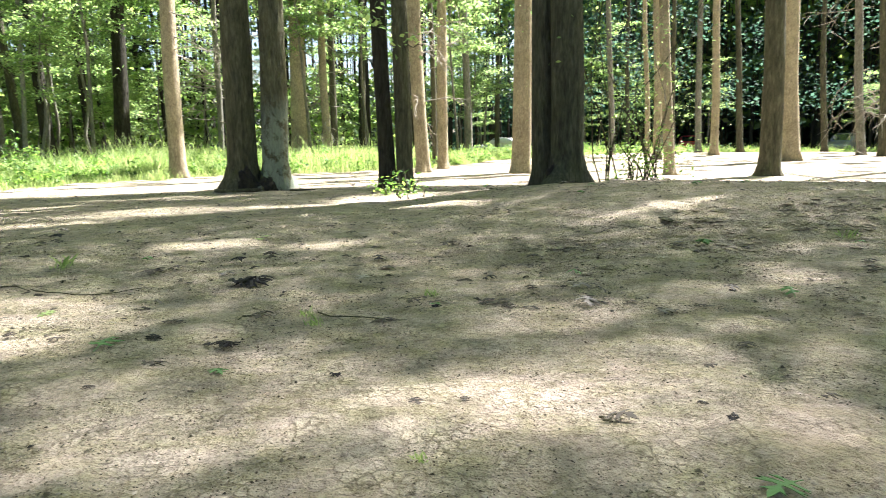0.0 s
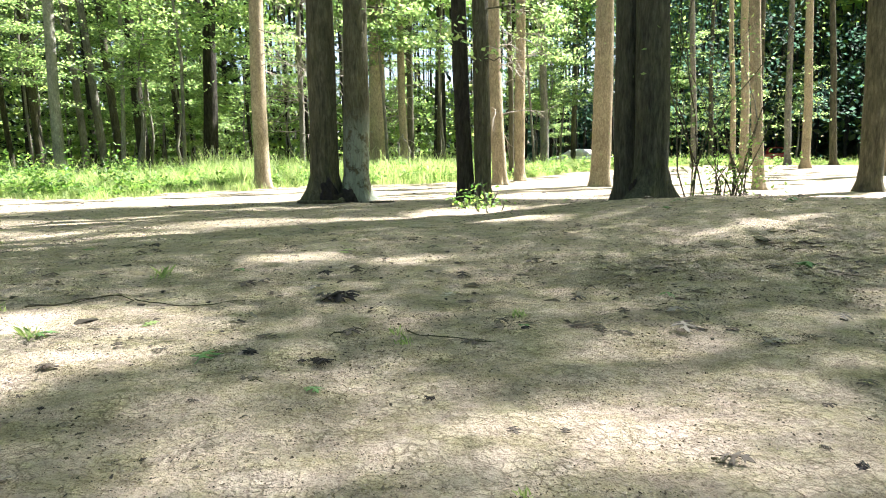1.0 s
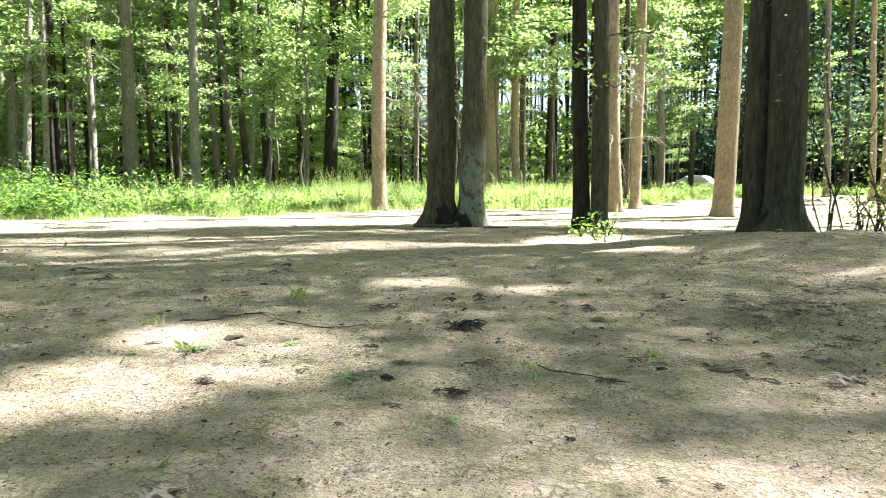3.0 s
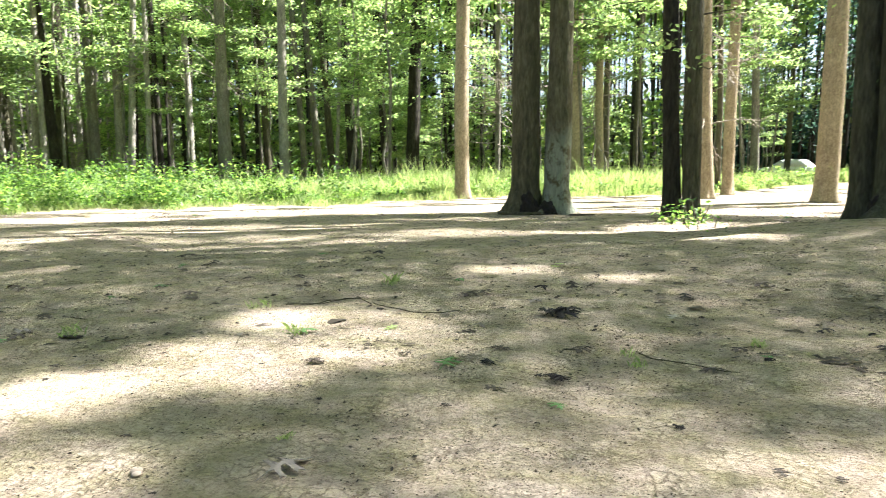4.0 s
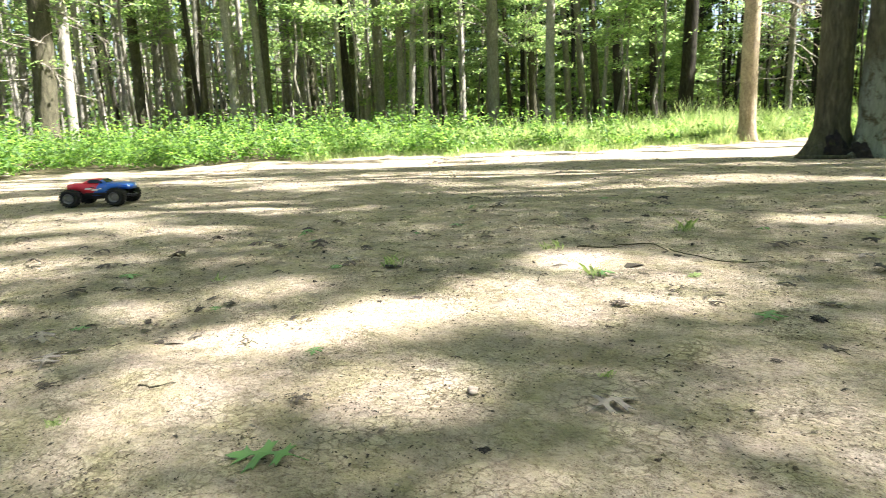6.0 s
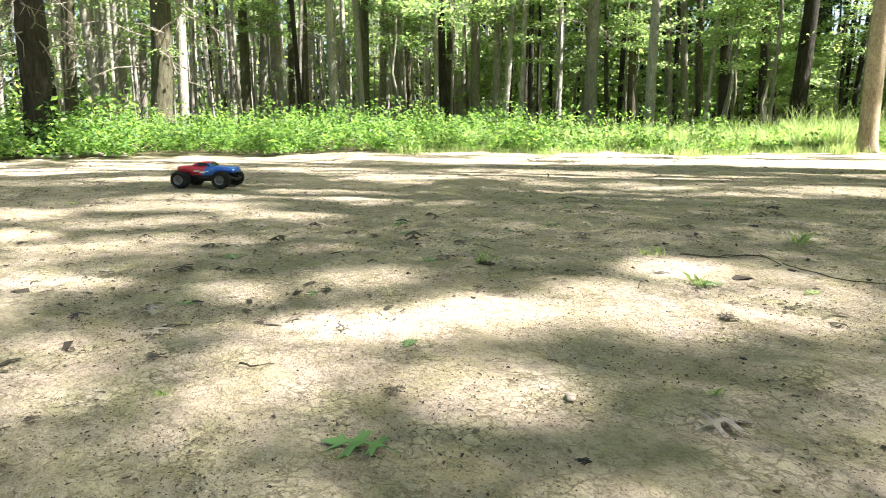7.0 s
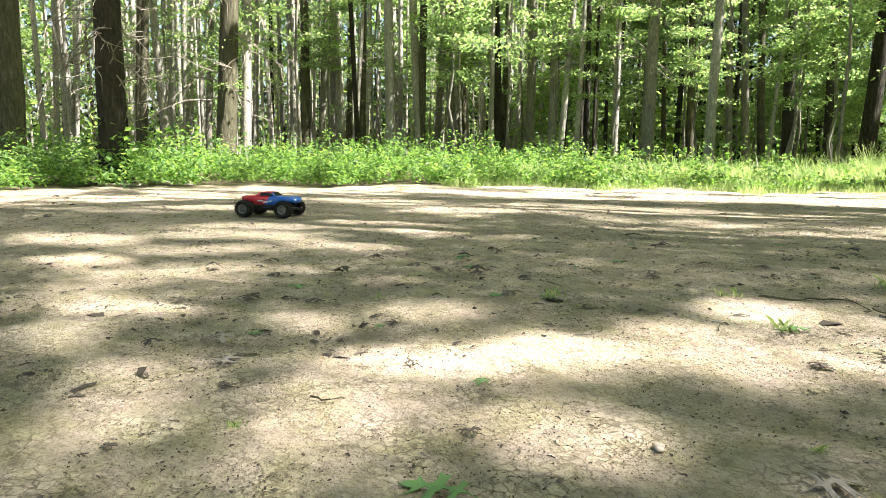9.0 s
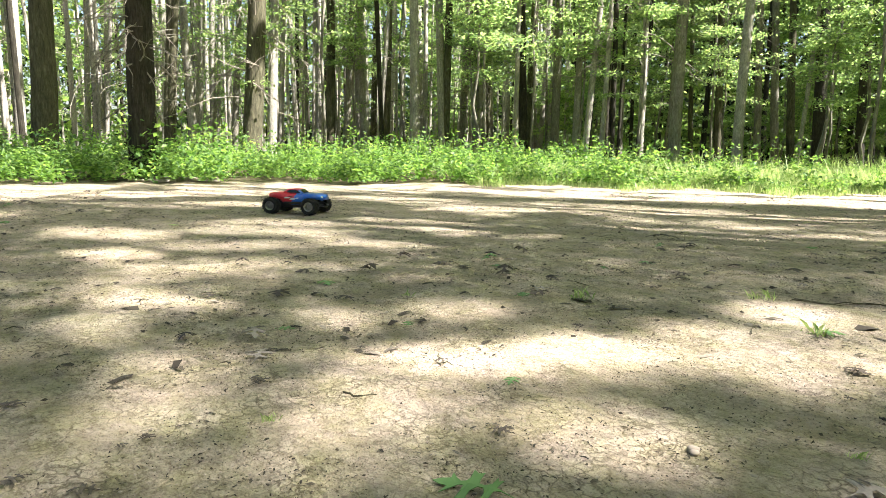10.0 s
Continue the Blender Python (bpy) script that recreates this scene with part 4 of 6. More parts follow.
def far_woods():
    """Woods beyond the trees one can tell apart: trunks and leaves all round."""
    rng = np.random.default_rng(31)
    n = 1300
    az, r = rng.uniform(-1.1, 2.2, n), rng.uniform(31, 78, n)
    az[1000:], r[1000:] = rng.uniform(2.0, 5.4, 300), rng.uniform(26, 60, 300)
    r = np.where((az < -0.05) & (az > -1.1), np.maximum(r, 64), r)
    r = np.where((az > 0.7) & (az < 2.2), 20 + (r - 31) * 0.9, r)
    # bright-side far trunks take the sunlit-toned bark, the others the shaded-toned one
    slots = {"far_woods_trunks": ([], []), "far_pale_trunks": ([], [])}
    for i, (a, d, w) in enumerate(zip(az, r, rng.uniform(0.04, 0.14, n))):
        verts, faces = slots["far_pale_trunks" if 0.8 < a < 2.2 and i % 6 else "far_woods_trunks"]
        x, y = -d * math.sin(a), d * math.cos(a)
        z, k = gz(x, y), len(verts)
        lx, ly = rng.normal(0, 0.5, 2)
        for h, q in ((-0.2, 1.1), (9, 0.8), (22, 0.4)):
            verts += [(x + lx * h / 22 + w * q * math.cos(t), y + ly * h / 22 + w * q * math.sin(t), z + h) for t in (0, 1.05, 2.09, 3.14, 4.19, 5.24)]
        faces += [(k + b + j, k + b + (j + 1) % 6, k + b + 6 + (j + 1) % 6, k + b + 6 + j) for b in (0, 6) for j in range(6)]
    for name, bark, words in (("far_woods_trunks", BARK_SHADED, "distant crowd of tree trunks in a shaded bark tone"), ("far_pale_trunks", BARK_ASH_SUN, "distant crowd of thin trunks in a sunlit pale bark tone")):
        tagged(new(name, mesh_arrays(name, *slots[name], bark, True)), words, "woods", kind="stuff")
    pts, size = [], []
    for count, lo, hi, zlo, zhi, s in ((46000, 36, 58, 0.4, 13, 0.36), (40000, 56, 70, 0.2, 20, 0.7), (42000, 68, 90, -0.5, 28, 1.1)):
        az, d = rng.uniform(-1.1, 2.2, count), rng.uniform(lo, hi, count)
        # clumped, not even
        k = rng.integers(0, 500, count)
        ca, cd, cz = rng.uniform(-1.1, 2.2, 500), rng.uniform(lo, hi, 500), rng.uniform(zlo, zhi, 500)
        lump = rng.uniform(0, 1, count) < 0.55
        az = np.where(lump, ca[k] + rng.normal(0, 0.025, count), az)
        d = np.where(lump, cd[k] + rng.normal(0, 1.2, count), d)
        z = np.where(lump, np.maximum(cz[k] + rng.normal(0, 0.9, count), zlo), rng.uniform(zlo, zhi, count))
        ok = ~((az < -0.03) & (d < 66))
        ok &= ~((az > 1.0) & (rng.uniform(0, 1, count) < (0.0 if s < 0.5 else 0.6)))
        ok &= ~((az > -0.16) & (az < 0.36) & (z > 4) & (rng.uniform(0, 1, count) < 0.92))
        ok &= ~near_car(-d * np.sin(az), d * np.cos(az), z)
        x, y = -d * np.sin(az), d * np.cos(az)
        pts.append(np.stack([x, y, ground_z(x, y) + z], 1)[ok]), size.append(np.full(ok.sum(), s))
    az, d = rng.uniform(-0.02, 1.0, 14000), rng.uniform(34, 58, 14000)
    pts.append(np.stack([-d * np.sin(az), d * np.cos(az), rng.uniform(0, 1, 14000) * 4.5], 1)), size.append(np.full(14000, 0.36))
    az, d, z = rng.uniform(-1.15, 0.05, 42000), rng.uniform(66, 96, 42000), rng.uniform(-0.3, 24, 42000)
    p = np.stack([-d * np.sin(az), d * np.cos(az), z], 1)
    p = p[~near_car(p[:, 0], p[:, 1], z) & ~((az > -0.35) & (z > 6) & (rng.uniform(0, 1, len(z)) < 0.85))]
    pts.append(p), size.append(np.full(len(p), 1.0))
    az, d = rng.uniform(2.1, 5.3, 14000), rng.uniform(30, 60, 14000)
    pts.append(np.stack([-d * np.sin(az), d * np.cos(az), 1 + rng.uniform(0, 20, 14000)], 1)), size.append(np.full(14000, 1.0))
    az, d = rng.uniform(-1.1, 2.2, 15000), rng.uniform(84, 95, 15000)
    z = rng.uniform(-0.5, 1, 15000) * np.where(az > 1.05, 3, 8)
    pts.append(np.stack([-d * np.sin(az), d * np.cos(az), z], 1)), size.append(np.full(15000, 2.0))
    az, d, z = rng.uniform(-1.1, -0.2, 9000), rng.uniform(86, 98, 9000), rng.uniform(6, 24, 9000)
    pts.append(np.stack([-d * np.sin(az), d * np.cos(az), z], 1)), size.append(np.full(9000, 2.0))
    az, d, z = rng.uniform(0.95, 2.2, 16000), rng.uniform(38, 62, 16000), rng.uniform(0, 15, 16000)
    pts.append(np.stack([-d * np.sin(az), d * np.cos(az), z], 1)), size.append(np.full(16000, 0.5))
    az, d, z = rng.uniform(-0.75, -0.12, 9000), rng.uniform(60, 76, 9000), rng.uniform(1.5, 18, 9000)
    p = np.stack([-d * np.sin(az), d * np.cos(az), z], 1)[~near_car(-d * np.sin(az), d * np.cos(az), z)]
    pts.append(p), size.append(np.full(len(p), 0.7))
    # loose leafy sprays among the trunks beyond the ramp
    k, c = rng.integers(0, 110, 15000), np.stack([rng.uniform(-0.75, -0.1, 110), rng.uniform(30, 54, 110), rng.uniform(2, 14, 110)], 1)
    az, d, z = c[k, 0] + rng.normal(0, 0.02, 15000), c[k, 1] + rng.normal(0, 0.9, 15000), c[k, 2] + rng.normal(0, 0.5, 15000)
    p = np.stack([-d * np.sin(az), d * np.cos(az), z], 1)[~near_car(-d * np.sin(az), d * np.cos(az), z)]
    pts.append(p), size.append(np.full(len(p), 0.22))
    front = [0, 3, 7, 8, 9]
    # foliage left of the conifers gets the leaf with shade in its colour
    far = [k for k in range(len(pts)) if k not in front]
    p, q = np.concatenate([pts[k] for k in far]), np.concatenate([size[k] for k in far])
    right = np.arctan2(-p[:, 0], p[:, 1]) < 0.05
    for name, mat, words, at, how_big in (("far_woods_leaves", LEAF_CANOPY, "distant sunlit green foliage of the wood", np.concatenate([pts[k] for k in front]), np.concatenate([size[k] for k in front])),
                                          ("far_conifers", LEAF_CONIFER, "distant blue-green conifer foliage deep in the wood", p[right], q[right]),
                                          ("far_shaded_leaves", LEAF_DEEP, "distant foliage with the wood's deep shade in its leaf colour", p[~right], q[~right])):
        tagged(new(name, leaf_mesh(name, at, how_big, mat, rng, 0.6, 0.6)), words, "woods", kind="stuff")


far_woods()


# ---- undergrowth ----
def undergrowth():
    rng = np.random.default_rng(41)
    # leafy herbs: stems with leaves in whorls
    n = 5200
    az = np.radians(rng.uniform(-48, 112, n))
    e = edge_radius(-np.sin(az), np.cos(az))
    r = e + 0.1 + rng.uniform(0, 1, n) ** 1.5 * 9
    x, y = -r * np.sin(az), r * np.cos(az)
    z = ground_z(x, y)
    leafy = np.degrees(az) > 42 + rng.normal(0, 8, n)
    tall = np.where(leafy, rng.uniform(0.35, 0.85, n), rng.uniform(0.15, 0.5, n)) * np.clip(0.55 + (r - e) / 2.2, 0, 1) * (0.9 + 0.3 * waves(x, y, 2.6) + 0.15 * waves(x, y, 6.0))
    sel = leafy | (rng.uniform(0, 1, n) < 0.45)
    x, y, z, tall = x[sel], y[sel], z[sel], tall[sel]
    m = 30
    u = rng.uniform(0.2, 1.0, (len(x), m))
    spread = 0.13 * (1.15 - 0.6 * u)
    a = rng.uniform(0, 6.28, (len(x), m))
    lean = rng.normal(0, 0.12, (len(x), 2))
    c = np.stack([x[:, None] + lean[:, :1] * u * tall[:, None] + spread * np.cos(a), y[:, None] + lean[:, 1:] * u * tall[:, None] + spread * np.sin(a), z[:, None] + u * tall[:, None]], -1)
    tagged(new("leafy_herbs", leaf_mesh("leafy_herbs", c.reshape(-1, 3), 0.082, LEAF_HERB, rng, 0.42, 0.5)), "dense bright green leafy herbs along the wood's edge", "undergrowth", kind="stuff")
    # grass blades
    n = 90000
    az = np.radians(np.minimum(rng.uniform(-48, 75, n), rng.uniform(20, 56, n)))
    e = edge_radius(-np.sin(az), np.cos(az))
    r = e + rng.normal(0, 0.25, n) + rng.uniform(0, 1, n) ** 1.6 * 8
    x, y = -r * np.sin(az), r * np.cos(az)
    h = rng.uniform(0.12, 0.36, n) * np.clip(0.35 + (r - e) / 1.8, 0.25, 1.0) * np.where(rng.uniform(0, 1, n) < 0.06, 1.7, 1.0) * np.where((az > 0) & (az < 0.42), 1.45, 1.0)
    b = rng.uniform(0, 6.28, n)
    w = 0.003 + 0.00022 * r
    z = ground_z(x, y) - 0.01
    bend = rng.normal(0, 0.32, (n, 2)) * h[:, None]
    rows = []
    for u, q in ((0, 1.0), (0.55, 0.75), (1.0, 0.12)):
        cx, cy = x + bend[:, 0] * u * u, y + bend[:, 1] * u * u
        rows += [np.stack([cx - w * q * np.cos(b), cy - w * q * np.sin(b), z + h * u], 1), np.stack([cx + w * q * np.cos(b), cy + w * q * np.sin(b), z + h * u], 1)]
    v = np.stack(rows, 1).reshape(-1, 3)
    faces = (np.arange(n)[:, None, None] * 6 + np.array([(0, 1, 3, 2), (2, 3, 5, 4)])[None]).reshape(-1, 4)
    tagged(new("grass", mesh_arrays("grass", v, faces, LEAF_GRASS)), "tall sunlit grass at the edge of the dirt", "grass", kind="stuff")


undergrowth()

# ---- toy monster truck ----
def loft(sections, bevel=0.0):
    """A skin over cross-sections (x, half-width below, half-width above, z below, z above), with chamfered upper edges."""
    bm = bmesh.new()
    rows = []
    for x, wb, wt, z0, z1 in sections:
        c = 0.22 * (z1 - z0)
        ring = [(-wb, z0), (-(wb * 0.99), z0 + (z1 - z0) * 0.55), (-wt, z1 - c * 0.4), (-wt + c, z1), (wt - c, z1), (wt, z1 - c * 0.4), (wb * 0.99, z0 + (z1 - z0) * 0.55), (wb, z0)]
        rows.append([bm.verts.new((x, y, z)) for y, z in ring])
    n = len(rows[0])
    for a, b in zip(rows, rows[1:]):
        for k in range(n):
            bm.faces.new((a[k], a[(k + 1) % n], b[(k + 1) % n], b[k]))
    bm.faces.new(rows[0]), bm.faces.new(rows[-1][::-1])
    bmesh.ops.recalc_face_normals(bm, faces=bm.faces)
    if bevel:
        bmesh.ops.bevel(bm, geom=[e for e in bm.edges if e.calc_face_angle(0) > 0.35], offset=bevel, segments=2, affect="EDGES", clamp_overlap=True)
    return bm


def box(x0, x1, y0, y1, z0, z1, bevel=0.0):
    bm = bmesh.new()
    bmesh.ops.create_cube(bm, size=1, matrix=Matrix.Translation(((x0 + x1) / 2, (y0 + y1) / 2, (z0 + z1) / 2)) @ Matrix.Diagonal((x1 - x0, y1 - y0, z1 - z0, 1)))
    if bevel:
        bmesh.ops.bevel(bm, geom=bm.edges[:], offset=bevel, segments=2, affect="EDGES")
    return bm


def lathe(profile, sides=32):
    """Turns (radius, y) pairs round the y axis."""
    bm = bmesh.new()
    rows = [[bm.verts.new((r * math.cos(2 * math.pi * k / sides), y, r * math.sin(2 * math.pi * k / sides))) for k in range(sides)] for r, y in profile]
    for a, b in zip(rows, rows[1:]):
        for k in range(sides):
            bm.faces.new((a[k], a[(k + 1) % sides], b[(k + 1) % sides], b[k]))
    bmesh.ops.recalc_face_normals(bm, faces=bm.faces)
    return bm


def toy_wheel(ob, x, y, out):
    R, w = 0.076, 0.043
    bm = lathe([(0.04, -w * 0.8), (0.062, -w), (0.070, -w * 0.9), (R - 0.004, -w * 0.55), (R - 0.003, 0), (R - 0.004, w * 0.55), (0.070, w * 0.9), (0.062, w), (0.04, w * 0.8), (0.04, -w * 0.8)], 36)
    for k in range(18):
        for s in (-1, 1):
            a = 2 * math.pi * (k + 0.25 * s) / 18
            m = Matrix.Rotation(a, 4, "Y") @ Matrix.Translation((R, s * w * 0.45, 0)) @ Matrix.Rotation(0.45 * s, 4, "X") @ Matrix.Diagonal((0.006, w * 0.85, 0.010, 1))
            bmesh.ops.create_cube(bm, size=1, matrix=m)
    tyre = part("wheel", bm, RUBBER, ob, "knobbly black rubber tyre", smooth=False)
    tyre.location = (x, y, R + 0.003)
    tyre.rotation_euler = (0, random.uniform(0, 3), 0)
    part("rim", lathe([(0.041, out * w * 0.85), (0.043, out * w * 0.95), (0.0395, out * w * 0.95), (0.034, out * w * 0.6), (0.030, out * w * 0.35)], 28), CHROME, tyre, smooth=True)
    hub = lathe([(0.001, out * w * 0.62), (0.013, out * w * 0.62), (0.015, out * w * 0.45), (0.034, out * w * 0.3), (0.034, out * w * 0.25), (0.001, out * w * 0.25)], 20)
    for k in range(6):
        m = Matrix.Rotation(k * math.pi / 3, 4, "Y") @ Matrix.Translation((0.024, out * w * 0.5, 0)) @ Matrix.Diagonal((0.026, 0.012, 0.007, 1))
        bmesh.ops.create_cube(hub, size=1, matrix=m)
    part("hub", hub, CHROME, tyre, "grey spoked wheel hub")


def toy_truck(x, y, turn):
    ob = thing("toy_truck", x, y, gz(x, y), "red and blue radio-controlled toy monster truck standing on the dirt", "toy truck", turn=turn)
    ob.scale = (0.96, 0.93, 0.92)
    for px in (-0.185, 0.185):
        for s in (-1, 1):
            toy_wheel(ob, px, s * 0.148, s)
    body = [(-0.245, 0.075, 0.068, 0.150, 0.188), (-0.215, 0.10, 0.095, 0.142, 0.196), (-0.13, 0.102, 0.096, 0.140, 0.198), (-0.09, 0.098, 0.088, 0.098, 0.196),
            (0.0, 0.100, 0.086, 0.088, 0.192), (0.08, 0.098, 0.086, 0.096, 0.190), (0.115, 0.102, 0.094, 0.140, 0.192), (0.20, 0.102, 0.094, 0.146, 0.190), (0.258, 0.094, 0.086, 0.138, 0.184), (0.272, 0.084, 0.078, 0.130, 0.172)]
    shell = part("body", loft(body, 0.004), PAINT_TOY, ob, "glossy red shell with a blue front", smooth=True)
    cab = [(-0.12, 0.074, 0.055, 0.186, 0.200), (-0.065, 0.077, 0.062, 0.186, 0.230), (0.0, 0.078, 0.064, 0.186, 0.234), (0.045, 0.078, 0.062, 0.184, 0.232), (0.085, 0.076, 0.060, 0.182, 0.196)]
    part("cab", loft(cab, 0.003), PAINT_TOY, ob, "low roofed cab", smooth=True)
    for s in (-1, 1):
        w = loft([(-0.062, 0.0015, 0.001, 0.200, 0.216), (-0.035, 0.0015, 0.001, 0.199, 0.226), (0.02, 0.0015, 0.001, 0.198, 0.226), (0.06, 0.0015, 0.001, 0.198, 0.206)])
        ob_w = part("side_window", w, PLASTIC_SMOKE, ob, "dark tinted window")
        ob_w.matrix_local = Matrix.Translation((0, s * 0.0785, 0)) @ Matrix.Translation((0, 0, 0.2)) @ Matrix.Rotation(s * 0.16, 4, "X") @ Matrix.Translation((0, 0, -0.2))
        for k, (px, pz, ln, hh) in enumerate(((-0.055, 0.152, 0.05, 0.012), (0.0, 0.142, 0.05, 0.016), (0.045, 0.150, 0.02, 0.010), (-0.02, 0.164, 0.035, 0.006))):
            d = box(px - ln / 2, px + ln / 2, -0.001, 0.001, pz - hh / 2, pz + hh / 2)
            for v in d.verts:
                v.co.x += (v.co.z - pz) * 0.8
            part("decal", d, DECAL_WHITE if k != 3 else PLASTIC_BLACK, shell, "white sticker on the door").location = (0, s * 0.1025, 0)
        part("side_panel", box(-0.088, 0.084, s * 0.1015 - 0.002, s * 0.1015 + 0.002, 0.094, 0.116, 0.001), PLASTIC_BLACK, shell, "black lower door panel")
        part("side_step", box(-0.10, 0.09, s * 0.098 - 0.006, s * 0.098 + 0.006, 0.100, 0.108, 0.002), PLASTIC_BLACK, ob)
        lamp = bmesh.new()
        bmesh.ops.create_uvsphere(lamp, u_segments=12, v_segments=8, radius=1, matrix=Matrix.Translation((0.262, s * 0.068, 0.163)) @ Matrix.Diagonal((0.014, 0.02, 0.011, 1)))
        part("headlight", lamp, LAMP_CLEAR, ob, "clear white headlight", smooth=True)
        for px in (-0.165, 0.165):
            t = tube([(px * 1.0, s * 0.10, 0.06), (px * 0.93, s * 0.07, 0.15)], [0.009, 0.009], 10)
            part("shock", t, PLASTIC_BLACK, ob, "black shock absorber", smooth=True)
            part("axle_arm", tube([(px * 1.1, s * 0.035, 0.07), (px * 1.12, s * 0.12, 0.076)], [0.012, 0.009], 8), PLASTIC_BLACK, ob)
    screen = bmesh.new()
    q = [screen.verts.new(p) for p in ((0.0515, -0.056, 0.2275), (0.0515, 0.056, 0.2275), (0.0865, 0.06, 0.1995), (0.0865, -0.06, 0.1995))]
    screen.faces.new(q)
    bmesh.ops.solidify(screen, geom=screen.faces[:], thickness=0.002)
    part("windscreen", screen, PLASTIC_SMOKE, ob, "dark tinted windscreen")
    part("chassis", loft([(-0.20, 0.03, 0.03, 0.075, 0.115), (-0.12, 0.05, 0.045, 0.058, 0.12), (0.12, 0.05, 0.045, 0.058, 0.12), (0.22, 0.03, 0.03, 0.075, 0.112)], 0.004), PLASTIC_BLACK, ob)
    part("front_bumper", tube([(0.235, -0.075, 0.095), (0.275, -0.055, 0.085), (0.285, 0, 0.082), (0.275, 0.055, 0.085), (0.235, 0.075, 0.095)], [0.009] * 5, 8), PLASTIC_BLACK, ob)
    part("skid_plate", box(0.20, 0.28, -0.045, 0.045, 0.062, 0.072, 0.003), PLASTIC_BLACK, ob)
    part("rear_bumper", tube([(-0.215, -0.06, 0.10), (-0.25, -0.04, 0.095), (-0.25, 0.04, 0.095), (-0.215, 0.06, 0.10)], [0.008] * 4, 8), PLASTIC_BLACK, ob)
    return ob


toy_truck(-6.02, 2.05, 43)


# ---- parked cars far behind the trees ----
def car(x, y, turn, paint, label):
    ob = thing("car", x, y, gz(x, y), label, "car", "cars parked by the wood", turn)
    body = [(-2.1, 0.70, 0.66, 0.45, 0.85), (-2.0, 0.82, 0.76, 0.30, 0.95), (-1.0, 0.87, 0.80, 0.26, 0.98), (0.6, 0.87, 0.80, 0.26, 0.97), (1.3, 0.86, 0.78, 0.27, 0.92), (2.0, 0.80, 0.72, 0.32, 0.78), (2.15, 0.66, 0.6, 0.45, 0.70)]
    part("body", loft(body, 0.03), paint, ob, smooth=True)
    part("roof", loft([(-1.75, 0.72, 0.6, 0.95, 1.05), (-1.3, 0.74, 0.56, 0.95, 1.48), (-0.2, 0.75, 0.57, 0.95, 1.52), (0.3, 0.75, 0.56, 0.95, 1.45), (1.05, 0.74, 0.62, 0.9, 0.98)], 0.03), paint, ob, smooth=True)
    for s in (-1, 1):
        for a, b in ((-1.25, -0.5), (-0.4, 0.35)):
            g = part("window", box(a, b, -0.012, 0.012, 1.04, 1.38, 0.01), CAR_GLASS, ob, "dark window")
            g.matrix_local = Matrix.Translation((0, s * 0.675, 1.2)) @ Matrix.Rotation(s * 0.33, 4, "X") @ Matrix.Translation((0, 0, -1.2))
        for px in (-1.3, 1.35):
            t = part("wheel", lathe([(0.2, -0.1), (0.31, -0.1), (0.33, -0.06), (0.33, 0.06), (0.31, 0.1), (0.2, 0.1)], 24), RUBBER, ob, smooth=True)
            t.location = (px, s * 0.80, 0.325)
            part("rim", lathe([(0.01, s * 0.07), (0.06, s * 0.09), (0.2, s * 0.06), (0.21, s * 0.1)], 20), CHROME, t)
        part("headlight", box(2.02, 2.14, s * 0.55 - 0.13, s * 0.55 + 0.13, 0.60, 0.72, 0.02), LAMP_CLEAR, ob)
    g = part("windscreen", box(-0.02, 0.02, -0.55, 0.55, -0.36, 0.36, 0.01), CAR_GLASS, ob)
    g.matrix_local = Matrix.Translation((0.69, 0, 1.2)) @ Matrix.Rotation(-0.98, 4, "Y")
    return ob


car(7.3, 57.6, 150, CAR_WHITE, "white car parked far behind the trees")
car(24.2, 58.5, 250, CAR_RED, "red car parked far behind the trees")
car(29.5, 45.0, 225, CAR_GREY, "grey car parked in the shade of the trees")

# rotten hollows at the feet of two trees
# near-black lumps: the cavity's shade is put into the rotten wood's colour
def hollow(ob, place, size, lean, seed):
    bm = bmesh.new()
    bmesh.ops.create_icosphere(bm, subdivisions=4, radius=1)
    for v in bm.verts:
        v.co *= 1 + 0.55 * noise.noise(v.co * 1.6 + Vector((seed, 0, 0))) + 0.25 * noise.noise(v.co * 4)
    bm.transform(Matrix.Translation(place) @ Matrix.Rotation(lean, 4, "Y") @ Matrix.Diagonal((*size, 1)))
    part("hollow", bm, HOLLOW, ob, "dark rotten hollow at the root", smooth=True)


hollow(twin_b, (-0.22, -0.15, 0.15), (0.045, 0.035, 0.13), 0.3, 3)
hollow(pair_a, (0.1, -0.2, 0.14), (0.1, 0.06, 0.2), -0.2, 5)
hollow(pair_b, (-0.08, -0.19, 0.08), (0.12, 0.06, 0.13), 0.2, 8)

